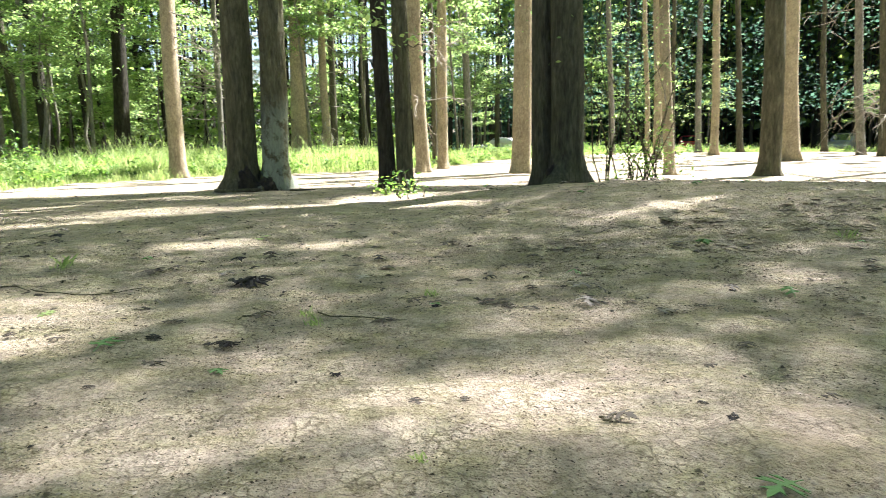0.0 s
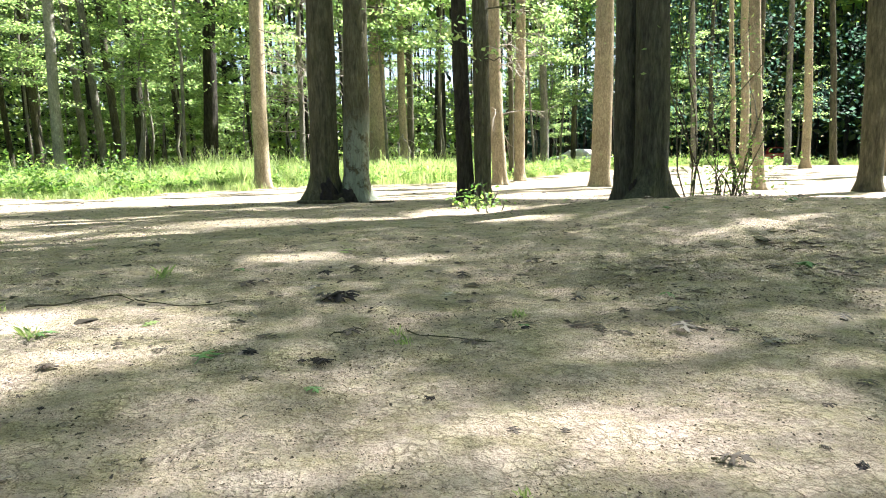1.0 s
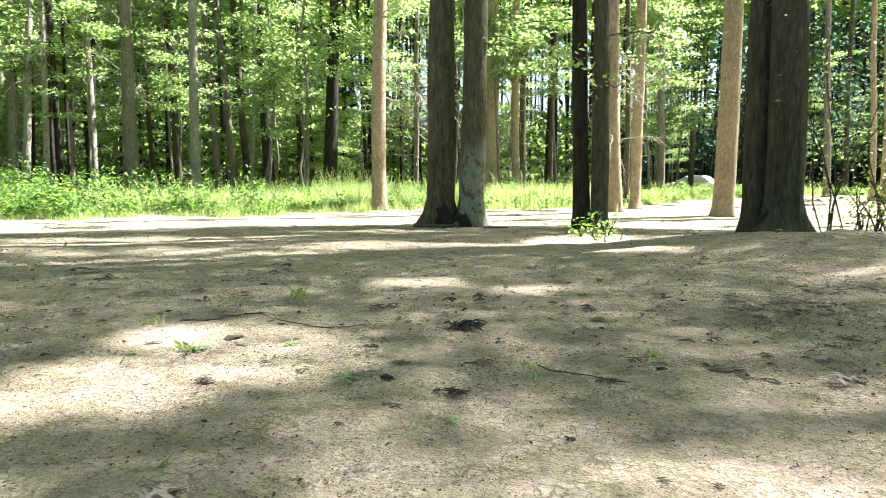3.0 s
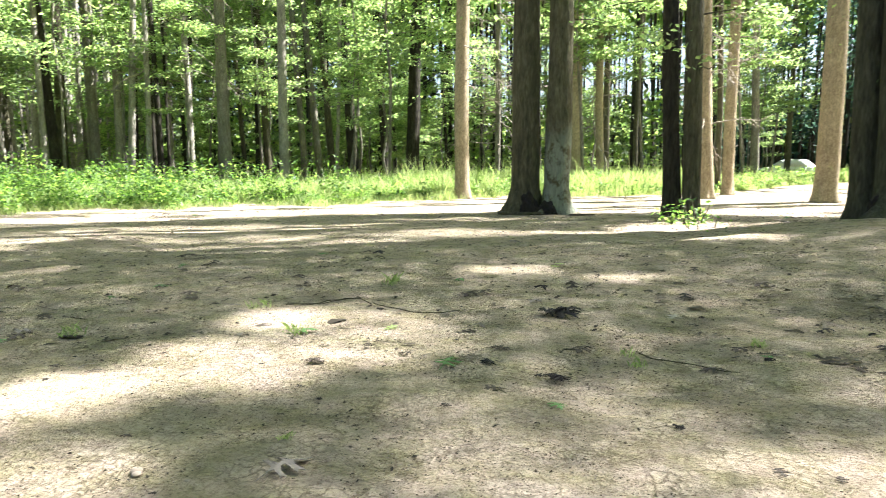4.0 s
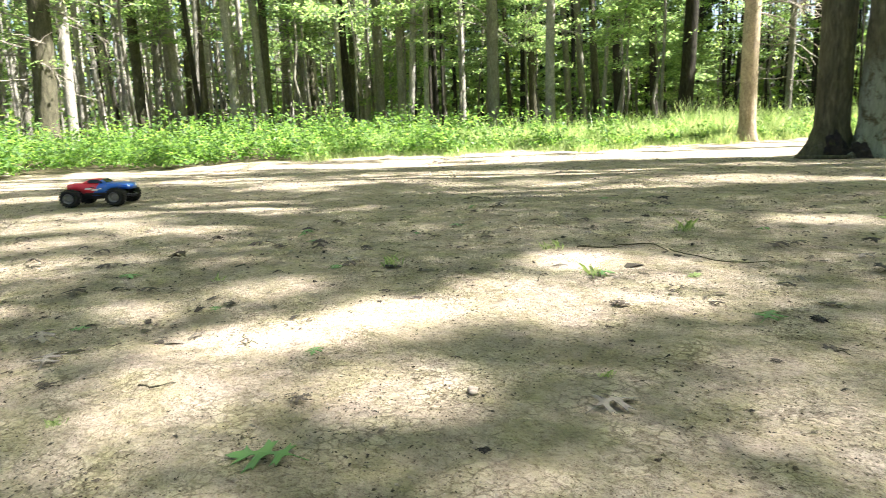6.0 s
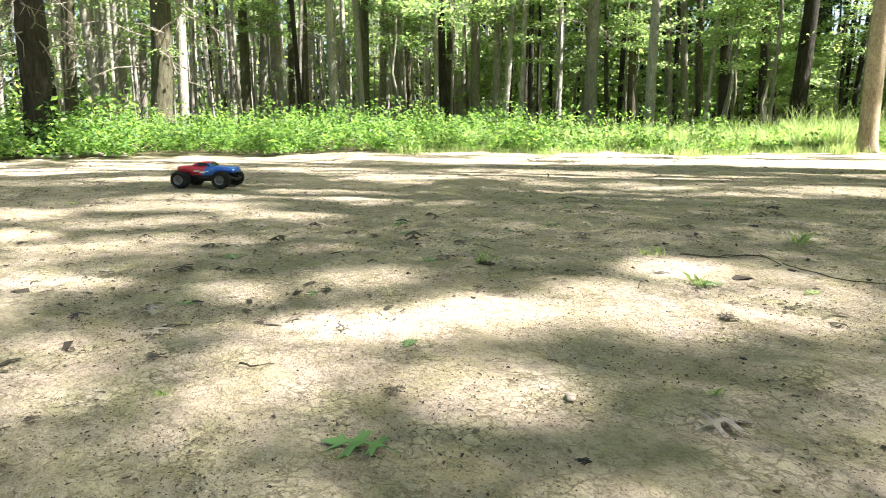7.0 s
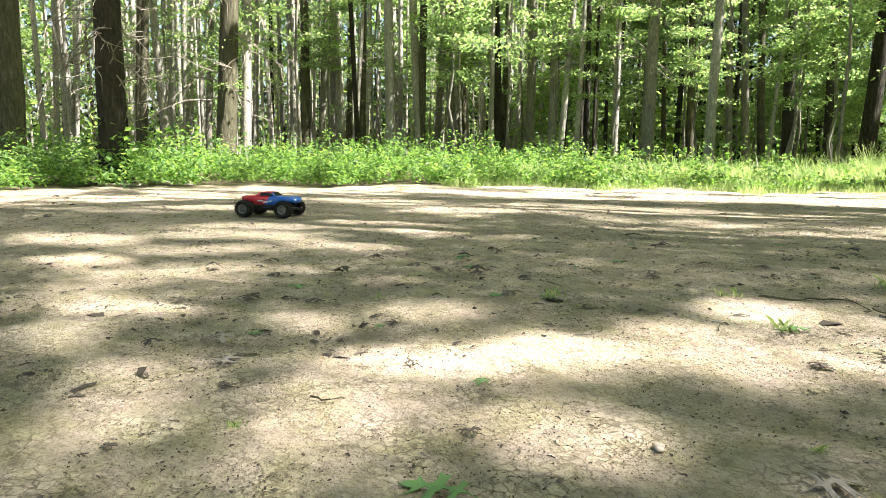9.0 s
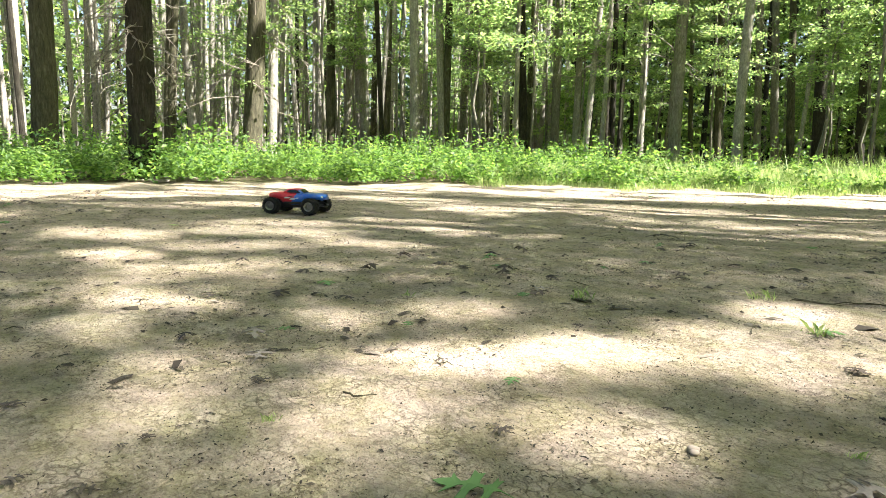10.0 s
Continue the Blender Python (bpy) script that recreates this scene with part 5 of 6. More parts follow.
# ---- shrubs, sprouts and wood at the trees' feet ----
def shrub(x, y, seed, stems, height, leaves, size, mat, label, spread=0.5):
    rnd, rng = random.Random(seed), np.random.default_rng(seed)
    ob = thing("shrub", x, y, gz(x, y) - 0.02, label, "shrub")
    cloud = []
    for i in range(stems):
        a, ln = rnd.uniform(0, 6.28), height * rnd.uniform(0.6, 1.05)
        p, d = Vector((rnd.uniform(-0.15, 0.15), rnd.uniform(-0.15, 0.15), 0)), Vector((math.cos(a) * 0.25, math.sin(a) * 0.25, 1))
        line, rr = [p.copy()], [0.009]
        for j in range(7):
            d = (d + Vector((rnd.uniform(-0.3, 0.3), rnd.uniform(-0.3, 0.3), 0.1))).normalized()
            p = p + d * ln / 7
            line.append(p.copy()), rr.append(0.009 * (1 - j / 8.2))
            for _ in range(max(1, leaves // (stems * 7))):
                q = p + Vector((rnd.gauss(0, spread), rnd.gauss(0, spread), rnd.gauss(-0.05, spread * 0.45)))
                cloud.append(tuple(q))
        part("stem", tube(line, rr, 5, seed=i), BARK_OAK, ob)
    part("leaves", leaf_mesh("leaves", cloud, size, mat, rng, 0.5, 0.55), None, ob)
    return ob


shrub(2.45, 8.25, 3, 6, 3.4, 480, 0.052, LEAF_UNDER, "thin shrub with dark crooked stems behind the dirt ramp", 0.33)
shrub(3.0, 8.35, 4, 6, 2.6, 480, 0.052, LEAF_UNDER, "thin leafy shrub with crooked stems in the sun", 0.3)
shrub(2.75, 8.0, 6, 9, 0.7, 420, 0.055, LEAF_HERB, "low leafy shrub behind the dirt ramp", 0.22)
shrub(-0.16, 7.25, 5, 6, 0.36, 170, 0.06, LEAF_HERB, "bright green sprout at the foot of two slim trees", 0.07)
shrub(-0.05, 6.7, 8, 4, 0.12, 70, 0.045, LEAF_HERB, "low green seedlings in a sunlit patch of dirt", 0.16)
shrub(-11.9, 2.25, 9, 6, 1.1, 500, 0.11, LEAF_HERB, "leafy shrub round the foot of a dark oak", 0.33)


def log(points, radius, mat, label, name="log"):
    z = [gz(x, y) for x, y in points]
    x0, y0 = points[0]
    line = [(x - x0, y - y0, h - z[0] + radius * 0.8) for (x, y), h in zip(points, z)]
    n = len(line)
    ob = part(name, tube(line, [radius * (1 - 0.3 * i / n) for i in range(n)], 9, 0.25, seed=int(x0 * 10)), mat, None, smooth=True)
    ob.location = (x0, y0, z[0])
    return tagged(ob, label, "wood")


log([(-1.5, 8.05), (-1.2, 8.08)], 0.012, BARK_OAK, "short broken stick at the foot of a tree")
log([(-2.4, 8.1), (-2.15, 8.0), (-1.85, 8.1)], 0.024, BARK_OAK, "rotten branch lying between tree roots")
log([(-12.0, 2.0), (-11.4, 2.5), (-10.9, 2.75)], 0.045, DEADWOOD, "fallen grey branch beside the undergrowth")
log([(-11.7, 1.6), (-11.3, 2.2)], 0.03, DEADWOOD, "fallen grey stick beside the undergrowth")


def stick(points, radius):
    x0, y0 = points[0]
    line = []
    for k, ((xa, ya), (xb, yb)) in enumerate(zip(points, points[1:])):
        for j in range(3):
            u = j / 3
            x, y = xa + (xb - xa) * u, ya + (yb - ya) * u
            line.append((x - x0 + random.uniform(-1, 1) * 0.008, y - y0 + random.uniform(-1, 1) * 0.008, gz(x, y) + radius * 0.9 + random.uniform(0, 0.012)))
    x, y = points[-1]
    line.append((x - x0, y - y0, gz(x, y) + radius))
    n = len(line)
    ob = part("twig", tube(line, [radius * (1 - 0.55 * i / n) for i in range(n)], 6, 0.3, seed=n), BARK_OAK, None, smooth=True)
    ob.location = (x0, y0, 0)
    return tagged(ob, "thin dry twig lying on the dirt", "twig", "twigs on the dirt")


stick([(-1.83, 2.42), (-1.72, 2.49), (-1.67, 2.59), (-1.60, 2.66)], 0.0035)
stick([(-1.49, 2.57), (-1.39, 2.51), (-1.21, 2.48), (-1.11, 2.54), (-1.05, 2.62)], 0.0030)
stick([(-1.60, 2.66), (-1.49, 2.57)], 0.0030)
stick([(-1.89, 0.49), (-1.84, 0.52), (-1.85, 0.57)], 0.0030)
stick([(-2.02, 0.85), (-1.96, 0.84), (-1.93, 0.85)], 0.0025)
stick([(-0.32, 2.14), (-0.21, 2.07), (-0.02, 2.05)], 0.0030)
stick([(-0.75, 1.62), (-0.70, 1.64), (-0.64, 1.65)], 0.0025)
stick([(-1.84, 2.41), (-1.70, 2.49), (-1.61, 2.69)], 0.0035)
stick([(-2.54, 1.93), (-2.30, 1.90)], 0.0020)
stick([(-0.58, 2.09), (-0.53, 2.15), (-0.48, 2.18)], 0.0035)
stick([(0.36, 1.25), (0.38, 1.23), (0.41, 1.27)], 0.0030)
stick([(-1.65, 1.81), (-1.69, 1.92)], 0.0020)


# ---- fallen leaves ----
# one half of an oak leaf: the place on the midrib, then the rim beside it
LOBES = ((-0.3, -0.3, 0.012), (-0.25, -0.23, 0.04), (-0.22, -0.215, 0.14), (-0.205, -0.235, 0.28), (-0.185, -0.185, 0.22), (-0.165, -0.15, 0.32), (-0.145, -0.15, 0.14), (-0.09, -0.09, 0.04),
         (-0.02, -0.02, 0.036), (0.02, 0.02, 0.15), (0.04, 0.03, 0.35), (0.065, 0.09, 0.28), (0.09, 0.17, 0.41), (0.115, 0.13, 0.15), (0.15, 0.15, 0.045), (0.21, 0.21, 0.036),
         (0.24, 0.28, 0.1), (0.27, 0.38, 0.2), (0.31, 0.35, 0.08), (0.4, 0.45, 0.06), (0.56, 0.56, 0.0))


def oak_leaf(size, curl, seed):
    """An oak leaf: deep round sinuses between lobes that end in bristle points, a midrib, a stalk and a curl."""
    rnd = random.Random(seed)
    bm = bmesh.new()
    rib = [bm.verts.new((x, 0, 0)) for x, _, _ in LOBES]
    for side in (-1, 1):
        k = rnd.uniform(0.85, 1.15)
        rim = [bm.verts.new((x + 0.02 * side * (y > 0.1), side * y * k * rnd.uniform(0.94, 1.06), 0)) for _, x, y in LOBES[:-1]] + [rib[-1]]
        for i in range(len(rib) - 1):
            ring = list(dict.fromkeys((rib[i], rib[i + 1], rim[i + 1], rim[i])))
            bm.faces.new(ring if side > 0 else ring[::-1])
    stalk = [bm.verts.new(p) for p in ((-0.3, -0.009, 0), (-0.3, 0.009, 0), (-0.52, 0.045, 0), (-0.52, 0.03, 0))]
    bm.faces.new(stalk[::-1])
    tilt, fold = rnd.uniform(-0.15, 0.15), rnd.uniform(0.2, 1.0)
    for v in bm.verts:
        x, y = v.co.x, v.co.y
        rr = math.hypot(x - 0.1, y)
        v.co.z = curl * (0.45 * fold - 0.9 * rr ** 1.5 + 0.3 * rr * math.sin(2 * math.atan2(y, x - 0.1) + seed) + 0.12 * math.sin(5 * x + seed)) + tilt * y * curl
    low = min(v.co.z for v in bm.verts)
    bmesh.ops.translate(bm, verts=bm.verts, vec=(0, 0, -low))
    bmesh.ops.scale(bm, verts=bm.verts, vec=(size,) * 3)
    # thickness: a second skin just above the first, joined along the rim
    thick = 0.0012 if size < 0.5 else 0.012
    skin, rims = list(bm.faces), [e for e in bm.edges if len(e.link_faces) == 1]
    top = {v: bm.verts.new(v.co + Vector((0, 0, thick))) for v in list(bm.verts)}
    for f in skin:
        bm.faces.new([top[v] for v in f.verts][::-1])
    for e in rims:
        u, v = e.verts
        bm.faces.new((u, v, top[v], top[u]))
    bmesh.ops.recalc_face_normals(bm, faces=bm.faces)
    return bm


def crumpled(size, seed):
    """A low clump of black rotten leaf: curled leaves heaped on one another."""
    rnd = random.Random(seed)
    bm = bmesh.new()
    for k in range(5):
        one = oak_leaf(size * rnd.uniform(0.55, 0.85), rnd.uniform(0.35, 0.7), seed + 3 * k)
        bmesh.ops.transform(one, verts=one.verts, matrix=Matrix.Translation((size * rnd.uniform(-0.35, 0.35), size * rnd.uniform(-0.12, 0.12), 0)) @ Matrix.Rotation(rnd.uniform(0, 6.28), 4, "Z") @ Matrix.Diagonal((0.7, 1.5, 0.9, 1)))
        for v in one.verts:
            v.co += Vector((1, 1, 0.8)) * size * 0.1 * noise.noise(v.co * 5 / size + Vector((seed, k, 0)))
            v.co.z = max(v.co.z, 0.0005)
        tmp = bpy.data.meshes.new("tmp")
        one.to_mesh(tmp), one.free()
        bm.from_mesh(tmp)
        bpy.data.meshes.remove(tmp)
    return bm


def weed(size, seed):
    rng = np.random.default_rng(seed)
    n = 26
    a, h = rng.uniform(0, 6.28, n), rng.uniform(0.1, 0.45, n) * size
    r = rng.uniform(0, 0.5, n) * size
    x, y = r * np.cos(a), r * np.sin(a)
    b, w = rng.uniform(0, 6.28, n), 0.0016
    bend = rng.normal(0, 0.5, (n, 2)) * h[:, None]
    p = [np.stack([x - w * np.cos(b), y - w * np.sin(b), 0 * h], 1), np.stack([x + w * np.cos(b), y + w * np.sin(b), 0 * h], 1),
         np.stack([x + w * np.cos(b) + bend[:, 0] * 0.35, y + w * np.sin(b) + bend[:, 1] * 0.35, h * 0.65], 1), np.stack([x + bend[:, 0], y + bend[:, 1], h], 1)]
    return mesh_arrays("grass_tuft", np.stack(p, 1).reshape(-1, 3), np.arange(n * 4).reshape(n, 4), LEAF_GRASS)


LITTER = {
    "green": ("oak_leaf", LEAF_LITTER_GREEN, "fresh green lobed oak leaf lying on the dirt", 0.22),
    "brown": ("oak_leaf", LEAF_LITTER_BROWN, "dry curled brown oak leaf on the dirt", 0.32),
    "yellow": ("oak_leaf", LEAF_GRASS, "small yellow-green fallen leaf on the dirt", 0.15),
    "grey": ("oak_leaf", LEAF_LITTER_GREY, "curled grey-brown oak leaf on the dirt", 0.5),
    "tan": ("oak_leaf", LEAF_LITTER_TAN, "bleached pale fallen leaf on the dirt", 0.15),
    "black": ("leaf_clump", LEAF_LITTER_BLACK, "clump of black rotten leaf on the dirt", 0.5),
    "weed": ("grass_tuft", LEAF_GRASS, "small green grass tuft growing in the dirt", 0),
}


def litter(kind, x, y, size, turn):
    k = int(abs(x * 97 + y * 61)) + turn
    z = gz(x, y)
    if kind == "stone":
        bm = bmesh.new()
        bmesh.ops.create_icosphere(bm, subdivisions=2, radius=size / 2)
        for v in bm.verts:
            v.co *= 1 + 0.35 * noise.noise(v.co * 2.4 / size + Vector((k, 0, 0)))
            v.co.z *= 0.55
        ob = tagged(part("stone", bm, PEBBLES, None, smooth=True), "small rounded tan stone in the dirt", "stone", "stones in the dirt")
        z += size * 0.15
    elif kind == "bark":
        bm = tube([(-size / 2, 0, 0), (-size / 6, 0.01, 0.012), (size / 5, 0, 0.015), (size / 2, 0.02, 0.0)], [size * 0.08, size * 0.12, size * 0.11, size * 0.05], 9, 0.5, seed=3)
        bmesh.ops.scale(bm, verts=bm.verts, vec=(1, 1, 0.35))
        ob = tagged(part("bark_slab", bm, BARK_OAK, None), "flat dark slab of bark on the dirt ramp", "bark")
        z += 0.01
    else:
        name, mat, label, curl = LITTER[kind]
        if kind == "weed":
            me = weed(size, k)
        else:
            me = crumpled(size, k) if kind == "black" else oak_leaf(size, curl, k % 17)
        ob = tagged(part(name, me, mat, None, smooth=False), label, "grass" if kind == "weed" else "leaf", "litter on the dirt")
        z += 0.002
    ob.matrix_world = pose(x, y, z, 0, 0, turn)


litter("black", -0.68, 2.66, 0.15, 20)
litter("black", -0.53, 1.82, 0.072, 313)
litter("black", -0.59, 1.83, 0.030, 191)
litter("black", -0.77, 1.90, 0.050, 136)
litter("tan", -0.23, 2.77, 0.096, 70)
litter("green", -0.89, 1.86, 0.134, 95)
litter("black", -0.20, 1.55, 0.028, 346)
litter("brown", -1.29, 1.74, 0.066, 3)
litter("brown", -0.77, 2.08, 0.080, 173)
litter("brown", -0.51, 2.15, 0.088, 257)
litter("brown", -3.27, 3.59, 0.147, 237)
litter("green", -0.50, 1.60, 0.065, 309)
litter("green", -1.52, 2.03, 0.111, 41)
litter("brown", -1.05, 1.91, 0.056, 171)
litter("brown", 0.31, 2.19, 0.051, 283)
litter("black", 0.06, 2.22, 0.035, 315)
litter("black", -1.11, 1.45, 0.019, 358)
litter("brown", -1.21, 1.52, 0.026, 20)
litter("brown", -0.10, 2.04, 0.090, 194)
litter("bark", 1.60, 4.16, 0.208, 86)
litter("black", -0.10, 1.41, 0.023, 231)
litter("yellow", -0.92, 4.08, 0.071, 216)
litter("weed", -0.32, 2.02, 0.071, 80)
litter("weed", 0.05, 2.40, 0.071, 86)
litter("weed", -1.62, 3.07, 0.147, 121)
litter("yellow", -1.25, 2.23, 0.056, 26)
litter("green", -1.36, 0.50, 0.15, 215)
litter("grey", -0.96, 1.06, 0.125, 67)
litter("brown", -1.98, 0.85, 0.049, 259)
litter("green", -1.75, 0.91, 0.066, 302)
litter("brown", -1.53, 0.69, 0.048, 32)
litter("green", -3.11, 1.00, 0.111, 352)
litter("brown", -3.10, 0.51, 0.071, 196)
litter("green", -2.51, 0.59, 0.066, 52)
litter("green", -2.35, 0.96, 0.050, 149)
litter("brown", -2.08, 0.36, 0.056, 104)
litter("brown", -1.30, 1.74, 0.069, 345)
litter("brown", -1.21, 1.96, 0.055, 114)
litter("weed", -1.54, 2.02, 0.110, 215)
litter("weed", -2.31, 1.73, 0.106, 44)
litter("green", -2.47, 1.57, 0.078, 136)
litter("brown", -3.81, 1.17, 0.112, 107)
litter("brown", -2.79, 0.94, 0.104, 203)
litter("green", -3.05, 1.90, 0.086, 143)
litter("brown", -3.09, 1.73, 0.095, 174)
litter("brown", -3.37, 3.55, 0.161, 22)
litter("green", -2.58, 4.03, 0.104, 102)
litter("black", -1.06, 0.76, 0.027, 2)
litter("stone", -1.25, 0.96, 0.025, 210)
litter("stone", -1.12, 0.96, 0.014, 28)
litter("brown", -1.89, 0.06, 0.041, 193)
litter("green", -2.69, 2.60, 0.091, 251)
litter("brown", -2.57, 2.29, 0.067, 71)
litter("brown", -1.41, 1.09, 0.031, 12)
litter("brown", -2.03, 1.43, 0.055, 121)
litter("yellow", -5.53, 0.91, 0.080, 217)
litter("brown", -4.16, 2.00, 0.074, 57)
litter("brown", -4.68, 1.08, 0.114, 305)
litter("brown", -2.11, 3.96, 0.106, 1)
litter("yellow", -1.24, 2.20, 0.064, 62)
litter("weed", -1.92, 2.34, 0.100, 296)
litter("weed", -2.72, 1.18, 0.060, 101)
litter("weed", -1.84, 0.30, 0.041, 103)
litter("brown", -2.33, 2.40, 0.082, 169)
litter("brown", -2.65, 1.90, 0.073, 4)
litter("brown", -8.03, 0.10, 0.244, 42)
litter("green", -2.47, 1.57, 0.073, 68)
litter("brown", -2.69, 2.60, 0.091, 276)
litter("brown", -2.11, 0.36, 0.046, 8)
litter("stone", -1.24, 0.95, 0.020, 256)
litter("brown", -1.53, 0.70, 0.042, 43)
litter("brown", -1.83, -0.17, 0.055, 293)
litter("brown", -1.72, -0.07, 0.053, 254)
litter("weed", -1.05, 1.20, 0.040, 275)
litter("brown", -1.88, 0.01, 0.026, 101)
litter("green", 0.58, 0.96, 0.102, 215)
litter("brown", 0.88, 1.68, 0.074, 35)
litter("brown", 0.72, 1.54, 0.040, 203)
litter("brown", 0.60, 1.31, 0.029, 98)
litter("brown", 0.40, 1.25, 0.075, 327)
litter("black", 0.63, 1.23, 0.038, 47)
litter("brown", 0.88, 1.32, 0.049, 358)
litter("brown", -0.01, 1.37, 0.048, 296)
litter("black", -0.10, 1.40, 0.023, 74)
litter("brown", 0.10, 1.37, 0.033, 88)
litter("green", 0.06, 2.26, 0.052, 311)
litter("brown", 0.31, 2.21, 0.047, 21)
litter("brown", -0.69, 1.67, 0.071, 27)
litter("brown", -0.77, 1.51, 0.042, 138)
litter("weed", -0.37, 2.14, 0.076, 284)
litter("tan", 1.16, 3.05, 0.084, 349)
litter("brown", 2.23, 3.72, 0.112, 310)
litter("brown", 1.92, 2.67, 0.097, 76)
litter("brown", 1.61, 3.45, 0.085, 137)
litter("weed", 2.34, 3.47, 0.129, 294)
litter("brown", 0.95, 2.13, 0.053, 17)
litter("brown", 0.57, 2.49, 0.049, 62)
litter("brown", 0.41, 4.18, 0.079, 206)
litter("yellow", -0.93, 3.96, 0.070, 121)
litter("brown", -0.13, 4.09, 0.077, 82)
litter("brown", -0.36, 3.34, 0.070, 312)
litter("weed", 0.00, 1.10, 0.032, 258)


def scatter_leaves():
    """Dry leaves strewn further off, in a few shapes."""
    rnd = random.Random(77)
    shapes = []
    for k in range(7):
        me = bpy.data.meshes.new("oak_leaf")
        bm = oak_leaf(1.0, 0.32 + 0.05 * k, 3 * k + 1)
        bm.to_mesh(me), bm.free()
        me.materials.append((LEAF_LITTER_BROWN, LEAF_LITTER_GREY, LEAF_LITTER_BLACK, LEAF_LITTER_BROWN, LEAF_LITTER_GREEN, LEAF_LITTER_GREY, LEAF_LITTER_BROWN)[k])
        shapes.append(me)
    words = {"dry_leaf": "dry curled brown oak leaf on the dirt", "rotten_leaf": "dark rotten oak leaf flat on the dirt", "weathered_leaf": "curled grey-brown oak leaf on the dirt", "fallen_green_leaf": "fresh green lobed oak leaf lying on the dirt"}
    for _ in range(420):
        az, r = radians(rnd.uniform(-38, 96)), 2.2 + 7.4 * rnd.random() ** 0.9
        x, y = -r * math.sin(az), r * math.cos(az)
        if any(math.hypot(x - f[0], y - f[1]) < 1.6 * max(f[2], f[3]) and f[5] > 0.35 for f in FLECKS):
            continue
        me, s = rnd.choice(shapes), rnd.uniform(0.05, 0.13)
        ob = tagged(new("oak_leaf", me), words[me.materials[0].name], "leaf", "litter on the dirt")
        ob.matrix_world = pose(x, y, gz(x, y) + 0.003, 0, 0, rnd.uniform(0, 360)) @ Matrix.Diagonal((s, s, s, 1))


scatter_leaves()


# ---- crumbs of wood, dry leaf and stone on the dirt ----
def crumbs():
    rng = np.random.default_rng(51)
    # flakes: four-sided, uneven, with a raised middle
    n = 130000
    az = np.radians(rng.uniform(-42, 98, n))
    r = 0.75 + 9.0 * rng.uniform(0, 1, n) ** 1.15
    x, y = -r * np.sin(az), r * np.cos(az)
    k = 14000
    x[:k], y[:k] = rng.normal(1.3, 1.2, k), rng.normal(3.5, 0.9, k)
    # strewn in drifts
    drift = np.sin(x * 2.1 + 1.3 * np.sin(y * 1.7)) * np.sin(y * 2.6 + 1.1 * np.sin(x * 1.4))
    keep = rng.uniform(0, 1, n) < 0.45 + 0.55 * np.clip(drift + 0.3, 0, 1)
    x, y = x[keep], y[keep]
    n = len(x)
    ln = rng.lognormal(-5.1, 0.5, n) * np.clip(0.5 + 0.2 * np.hypot(x, y), 0.6, 2.4)
    w = ln * rng.uniform(0.2, 0.8, n)
    a = rng.uniform(0, 6.28, n)
    z = ground_z(x, y)
    ux, uy = np.cos(a), np.sin(a)
    p = []
    for s, q in ((-1, -0.3), (0.1, -1), (1, 0.2), (-0.2, 1)):
        js, jq = s * rng.uniform(0.5, 1.2, n) * ln / 2, q * rng.uniform(0.5, 1.2, n) * w / 2
        p.append(np.stack([x + ux * js - uy * jq, y + uy * js + ux * jq, z + rng.uniform(-0.002, 0.22, n) * w], 1))
    p.append(np.stack([x + rng.normal(0, 0.1, n) * ln, y + rng.normal(0, 0.1, n) * ln, z + 0.0015 + rng.uniform(0.15, 0.5, n) * w], 1))
    f = np.array([(0, 1, 4), (1, 2, 4), (2, 3, 4), (3, 0, 4)])
    faces = (np.arange(n)[:, None, None] * 5 + f[None]).reshape(-1, 3)
    tagged(new("wood_crumbs", mesh_arrays("wood_crumbs", np.stack(p, 1).reshape(-1, 3), faces, CHIPS)), "scattered dark crumbs of wood and dry leaf", "debris", kind="stuff")
    # curled scraps of dry leaf, larger
    n = 9000
    az, r = np.radians(rng.uniform(-42, 98, n)), 1.5 + 8.0 * rng.uniform(0, 1, n) ** 1.1
    x, y = -r * np.sin(az), r * np.cos(az)
    keep = rng.uniform(0, 1, n) < 0.25 + 0.75 * np.clip(waves(x, y, 1.9) + 0.35, 0, 1)
    x, y = x[keep], y[keep]
    # thickest along the foot of the ramp
    u = rng.uniform(-0.1, 1.3, 2600)
    x, y = np.append(x, 0.4 + 2.3 * u + rng.normal(0, 0.2, 2600)), np.append(y, 3.15 + 0.75 * u + rng.normal(0, 0.28, 2600))
    # whole dry leaves and bits of bark further off
    far_az, far_r = np.radians(rng.uniform(-42, 98, 2600)), rng.uniform(2.2, 9.0, 2600)
    x, y = np.append(-far_r * np.sin(far_az), x), np.append(far_r * np.cos(far_az), y)
    # more of it on the side towards the tall grass
    az, r = np.radians(rng.uniform(25, 100, 5000)), 1.3 + 6.5 * rng.uniform(0, 1, 5000) ** 1.2
    x, y = np.append(x, -r * np.sin(az)), np.append(y, r * np.cos(az))
    # heaped between the roots of the stout oaks
    x, y = np.append(x, rng.normal(-1.55, 0.28, 420)), np.append(y, rng.normal(8.1, 0.1, 420))
    n = len(x)
    ln, a = rng.lognormal(-4.5, 0.4, n) * np.clip(0.6 + 0.1 * np.hypot(x, y), 0.7, 1.3), rng.uniform(0, 6.28, n)
    ln[:2600] = rng.lognormal(-3.4, 0.35, 2600)
    w, arch = ln * rng.uniform(0.15, 0.5, n), ln * rng.uniform(0.03, 0.22, n)
    z, ux, uy = ground_z(x, y) + 0.001, np.cos(a), np.sin(a)
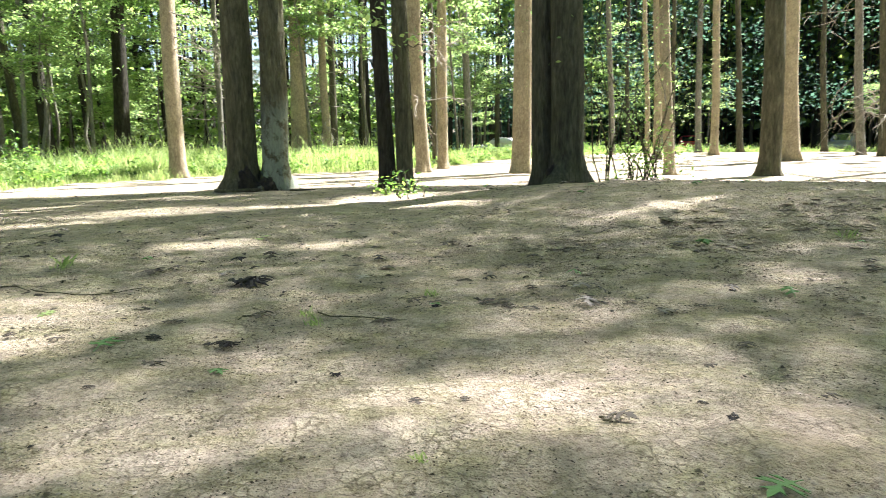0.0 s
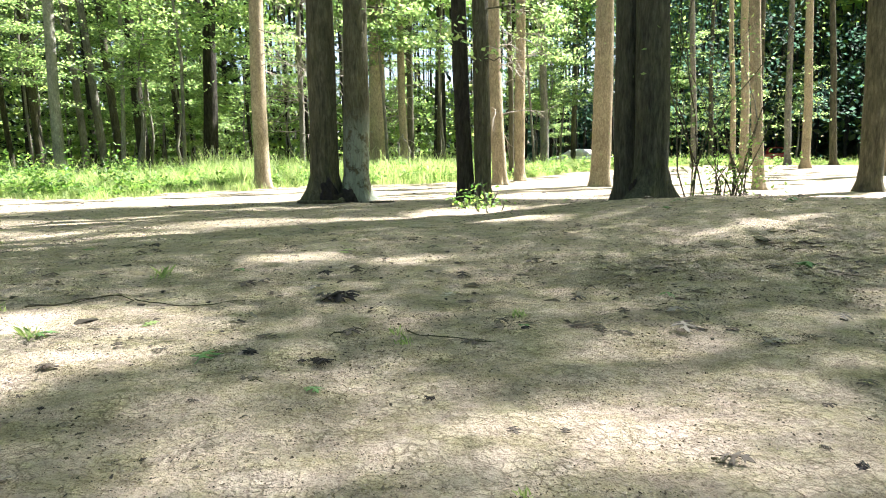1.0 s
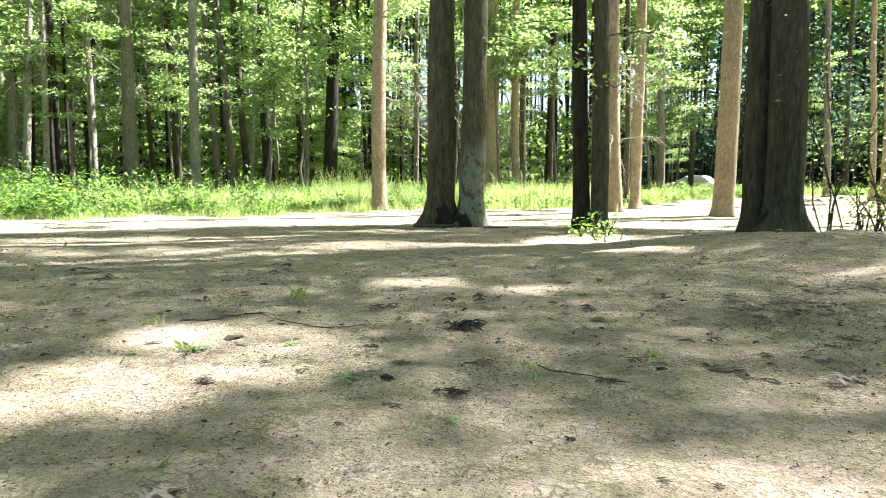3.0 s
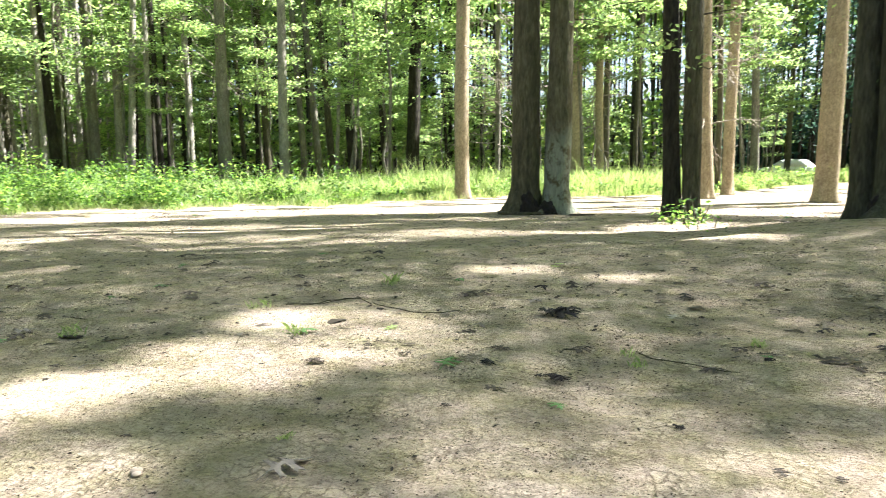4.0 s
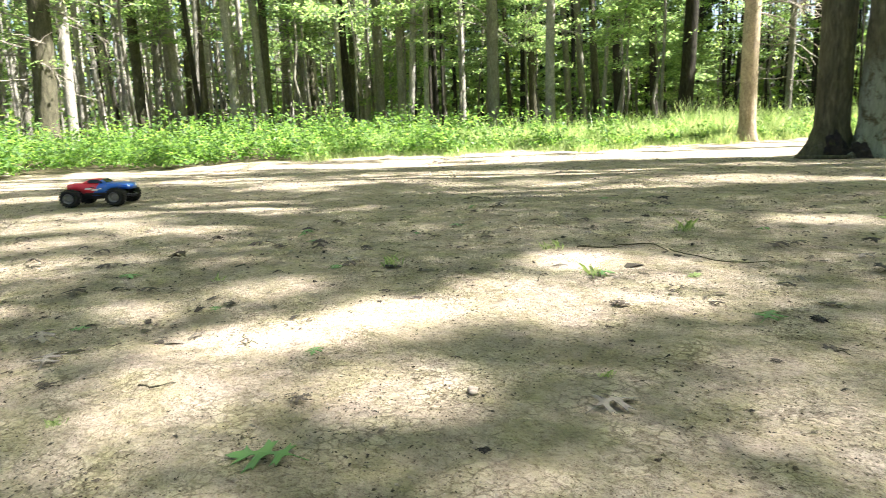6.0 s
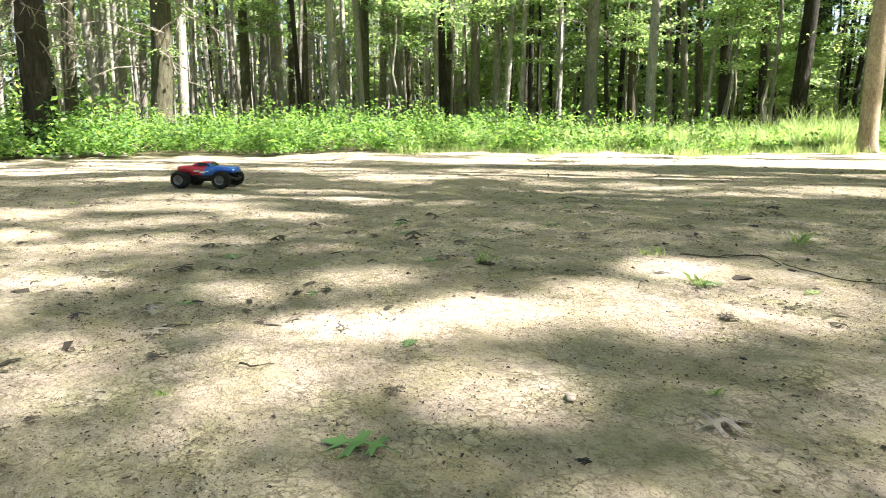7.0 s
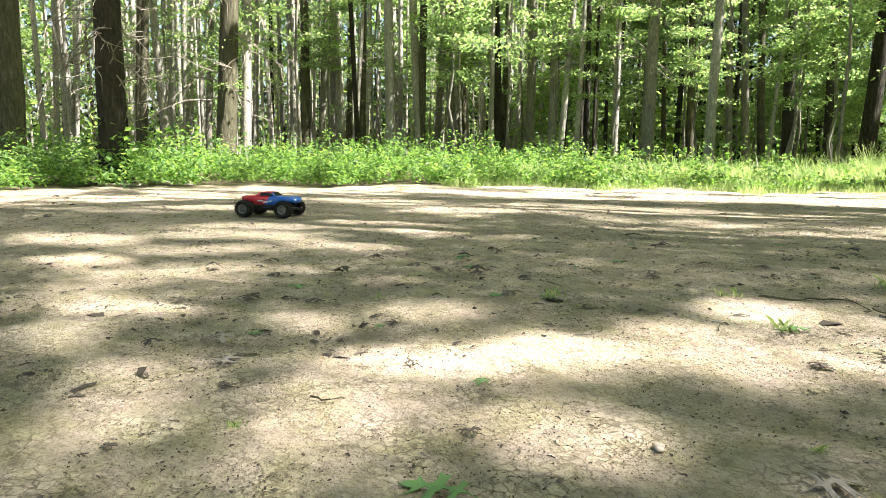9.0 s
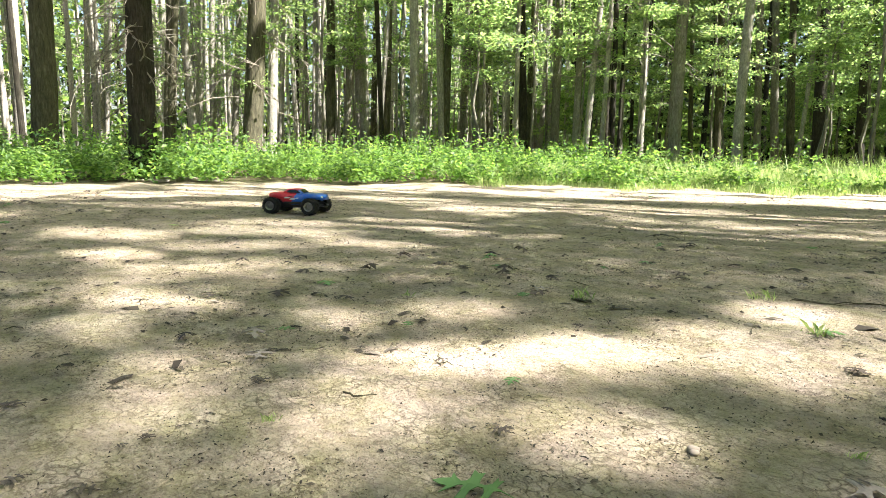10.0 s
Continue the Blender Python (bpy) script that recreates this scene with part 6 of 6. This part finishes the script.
    z[-420:] += rng.uniform(0, 0.06, 420) * np.exp(-((x[-420:] + 1.45) / 0.35) ** 2)
    p = []
    for u, lift in ((-0.5, 0.0), (0.0, 1.0), (0.5, 0.1)):
        for q in (-0.5, 0.5):
            js, jq = u * ln * rng.uniform(0.8, 1.2, n), q * w * rng.uniform(0.4, 1.3, n) * (1.25 if u == 0 else 0.8)
            p.append(np.stack([x + ux * js - uy * jq, y + uy * js + ux * jq, z + arch * lift * rng.uniform(0.5, 1.2, n)], 1))
    faces = (np.arange(n)[:, None, None] * 6 + np.array([(0, 1, 3, 2), (2, 3, 5, 4)])[None]).reshape(-1, 4)
    tagged(new("leaf_scraps", mesh_arrays("leaf_scraps", np.stack(p, 1).reshape(-1, 3), faces, SCRAPS)), "curled scraps of dark dry leaf on the dirt", "debris", kind="stuff")
    n = 30000
    az = np.radians(rng.uniform(-42, 98, n))
    r = 0.6 + 6.0 * rng.uniform(0, 1, n) ** 1.5
    x, y = -r * np.sin(az), r * np.cos(az)
    s = rng.lognormal(-6.2, 0.35, n)
    z = ground_z(x, y)
    octa = np.array([(1, 0, 0), (0, 1, 0), (-1, 0, 0), (0, -1, 0), (0.2, 0.1, 0.5), (0, 0, -0.7)])
    v = octa[None] * s[:, None, None] * rng.uniform(0.5, 1.4, (n, 6, 1)) + np.stack([x, y, z + 0.001], 1)[:, None]
    f = np.array([(0, 1, 4), (1, 2, 4), (2, 3, 4), (3, 0, 4), (1, 0, 5), (2, 1, 5), (3, 2, 5), (0, 3, 5)])
    faces = (np.arange(n)[:, None, None] * 6 + f[None]).reshape(-1, 3)
    tagged(new("gravel", mesh_arrays("gravel", v.reshape(-1, 3), faces, PEBBLES)), "fine tan gravel loose on the dirt", "gravel", kind="stuff")

    n = 1300
    u = rng.uniform(0, 1.4, n)
    x, y = 0.7 + 2.3 * u + rng.normal(0, 0.25, n), 3.4 + 0.75 * u + rng.normal(0, 0.3, n)
    s = rng.lognormal(-4.0, 0.5, n)
    v = octa[None] * (1, 1, 0.6) * s[:, None, None] * rng.uniform(0.6, 1.4, (n, 6, 1)) + np.stack([x, y, ground_z(x, y) + 0.002], 1)[:, None]
    faces = (np.arange(n)[:, None, None] * 6 + f[None]).reshape(-1, 3)
    tagged(new("clods", mesh_arrays("clods", v.reshape(-1, 3), faces, SOIL)), "loose clods of dry dirt on the ramp", "dirt", kind="stuff")


crumbs()
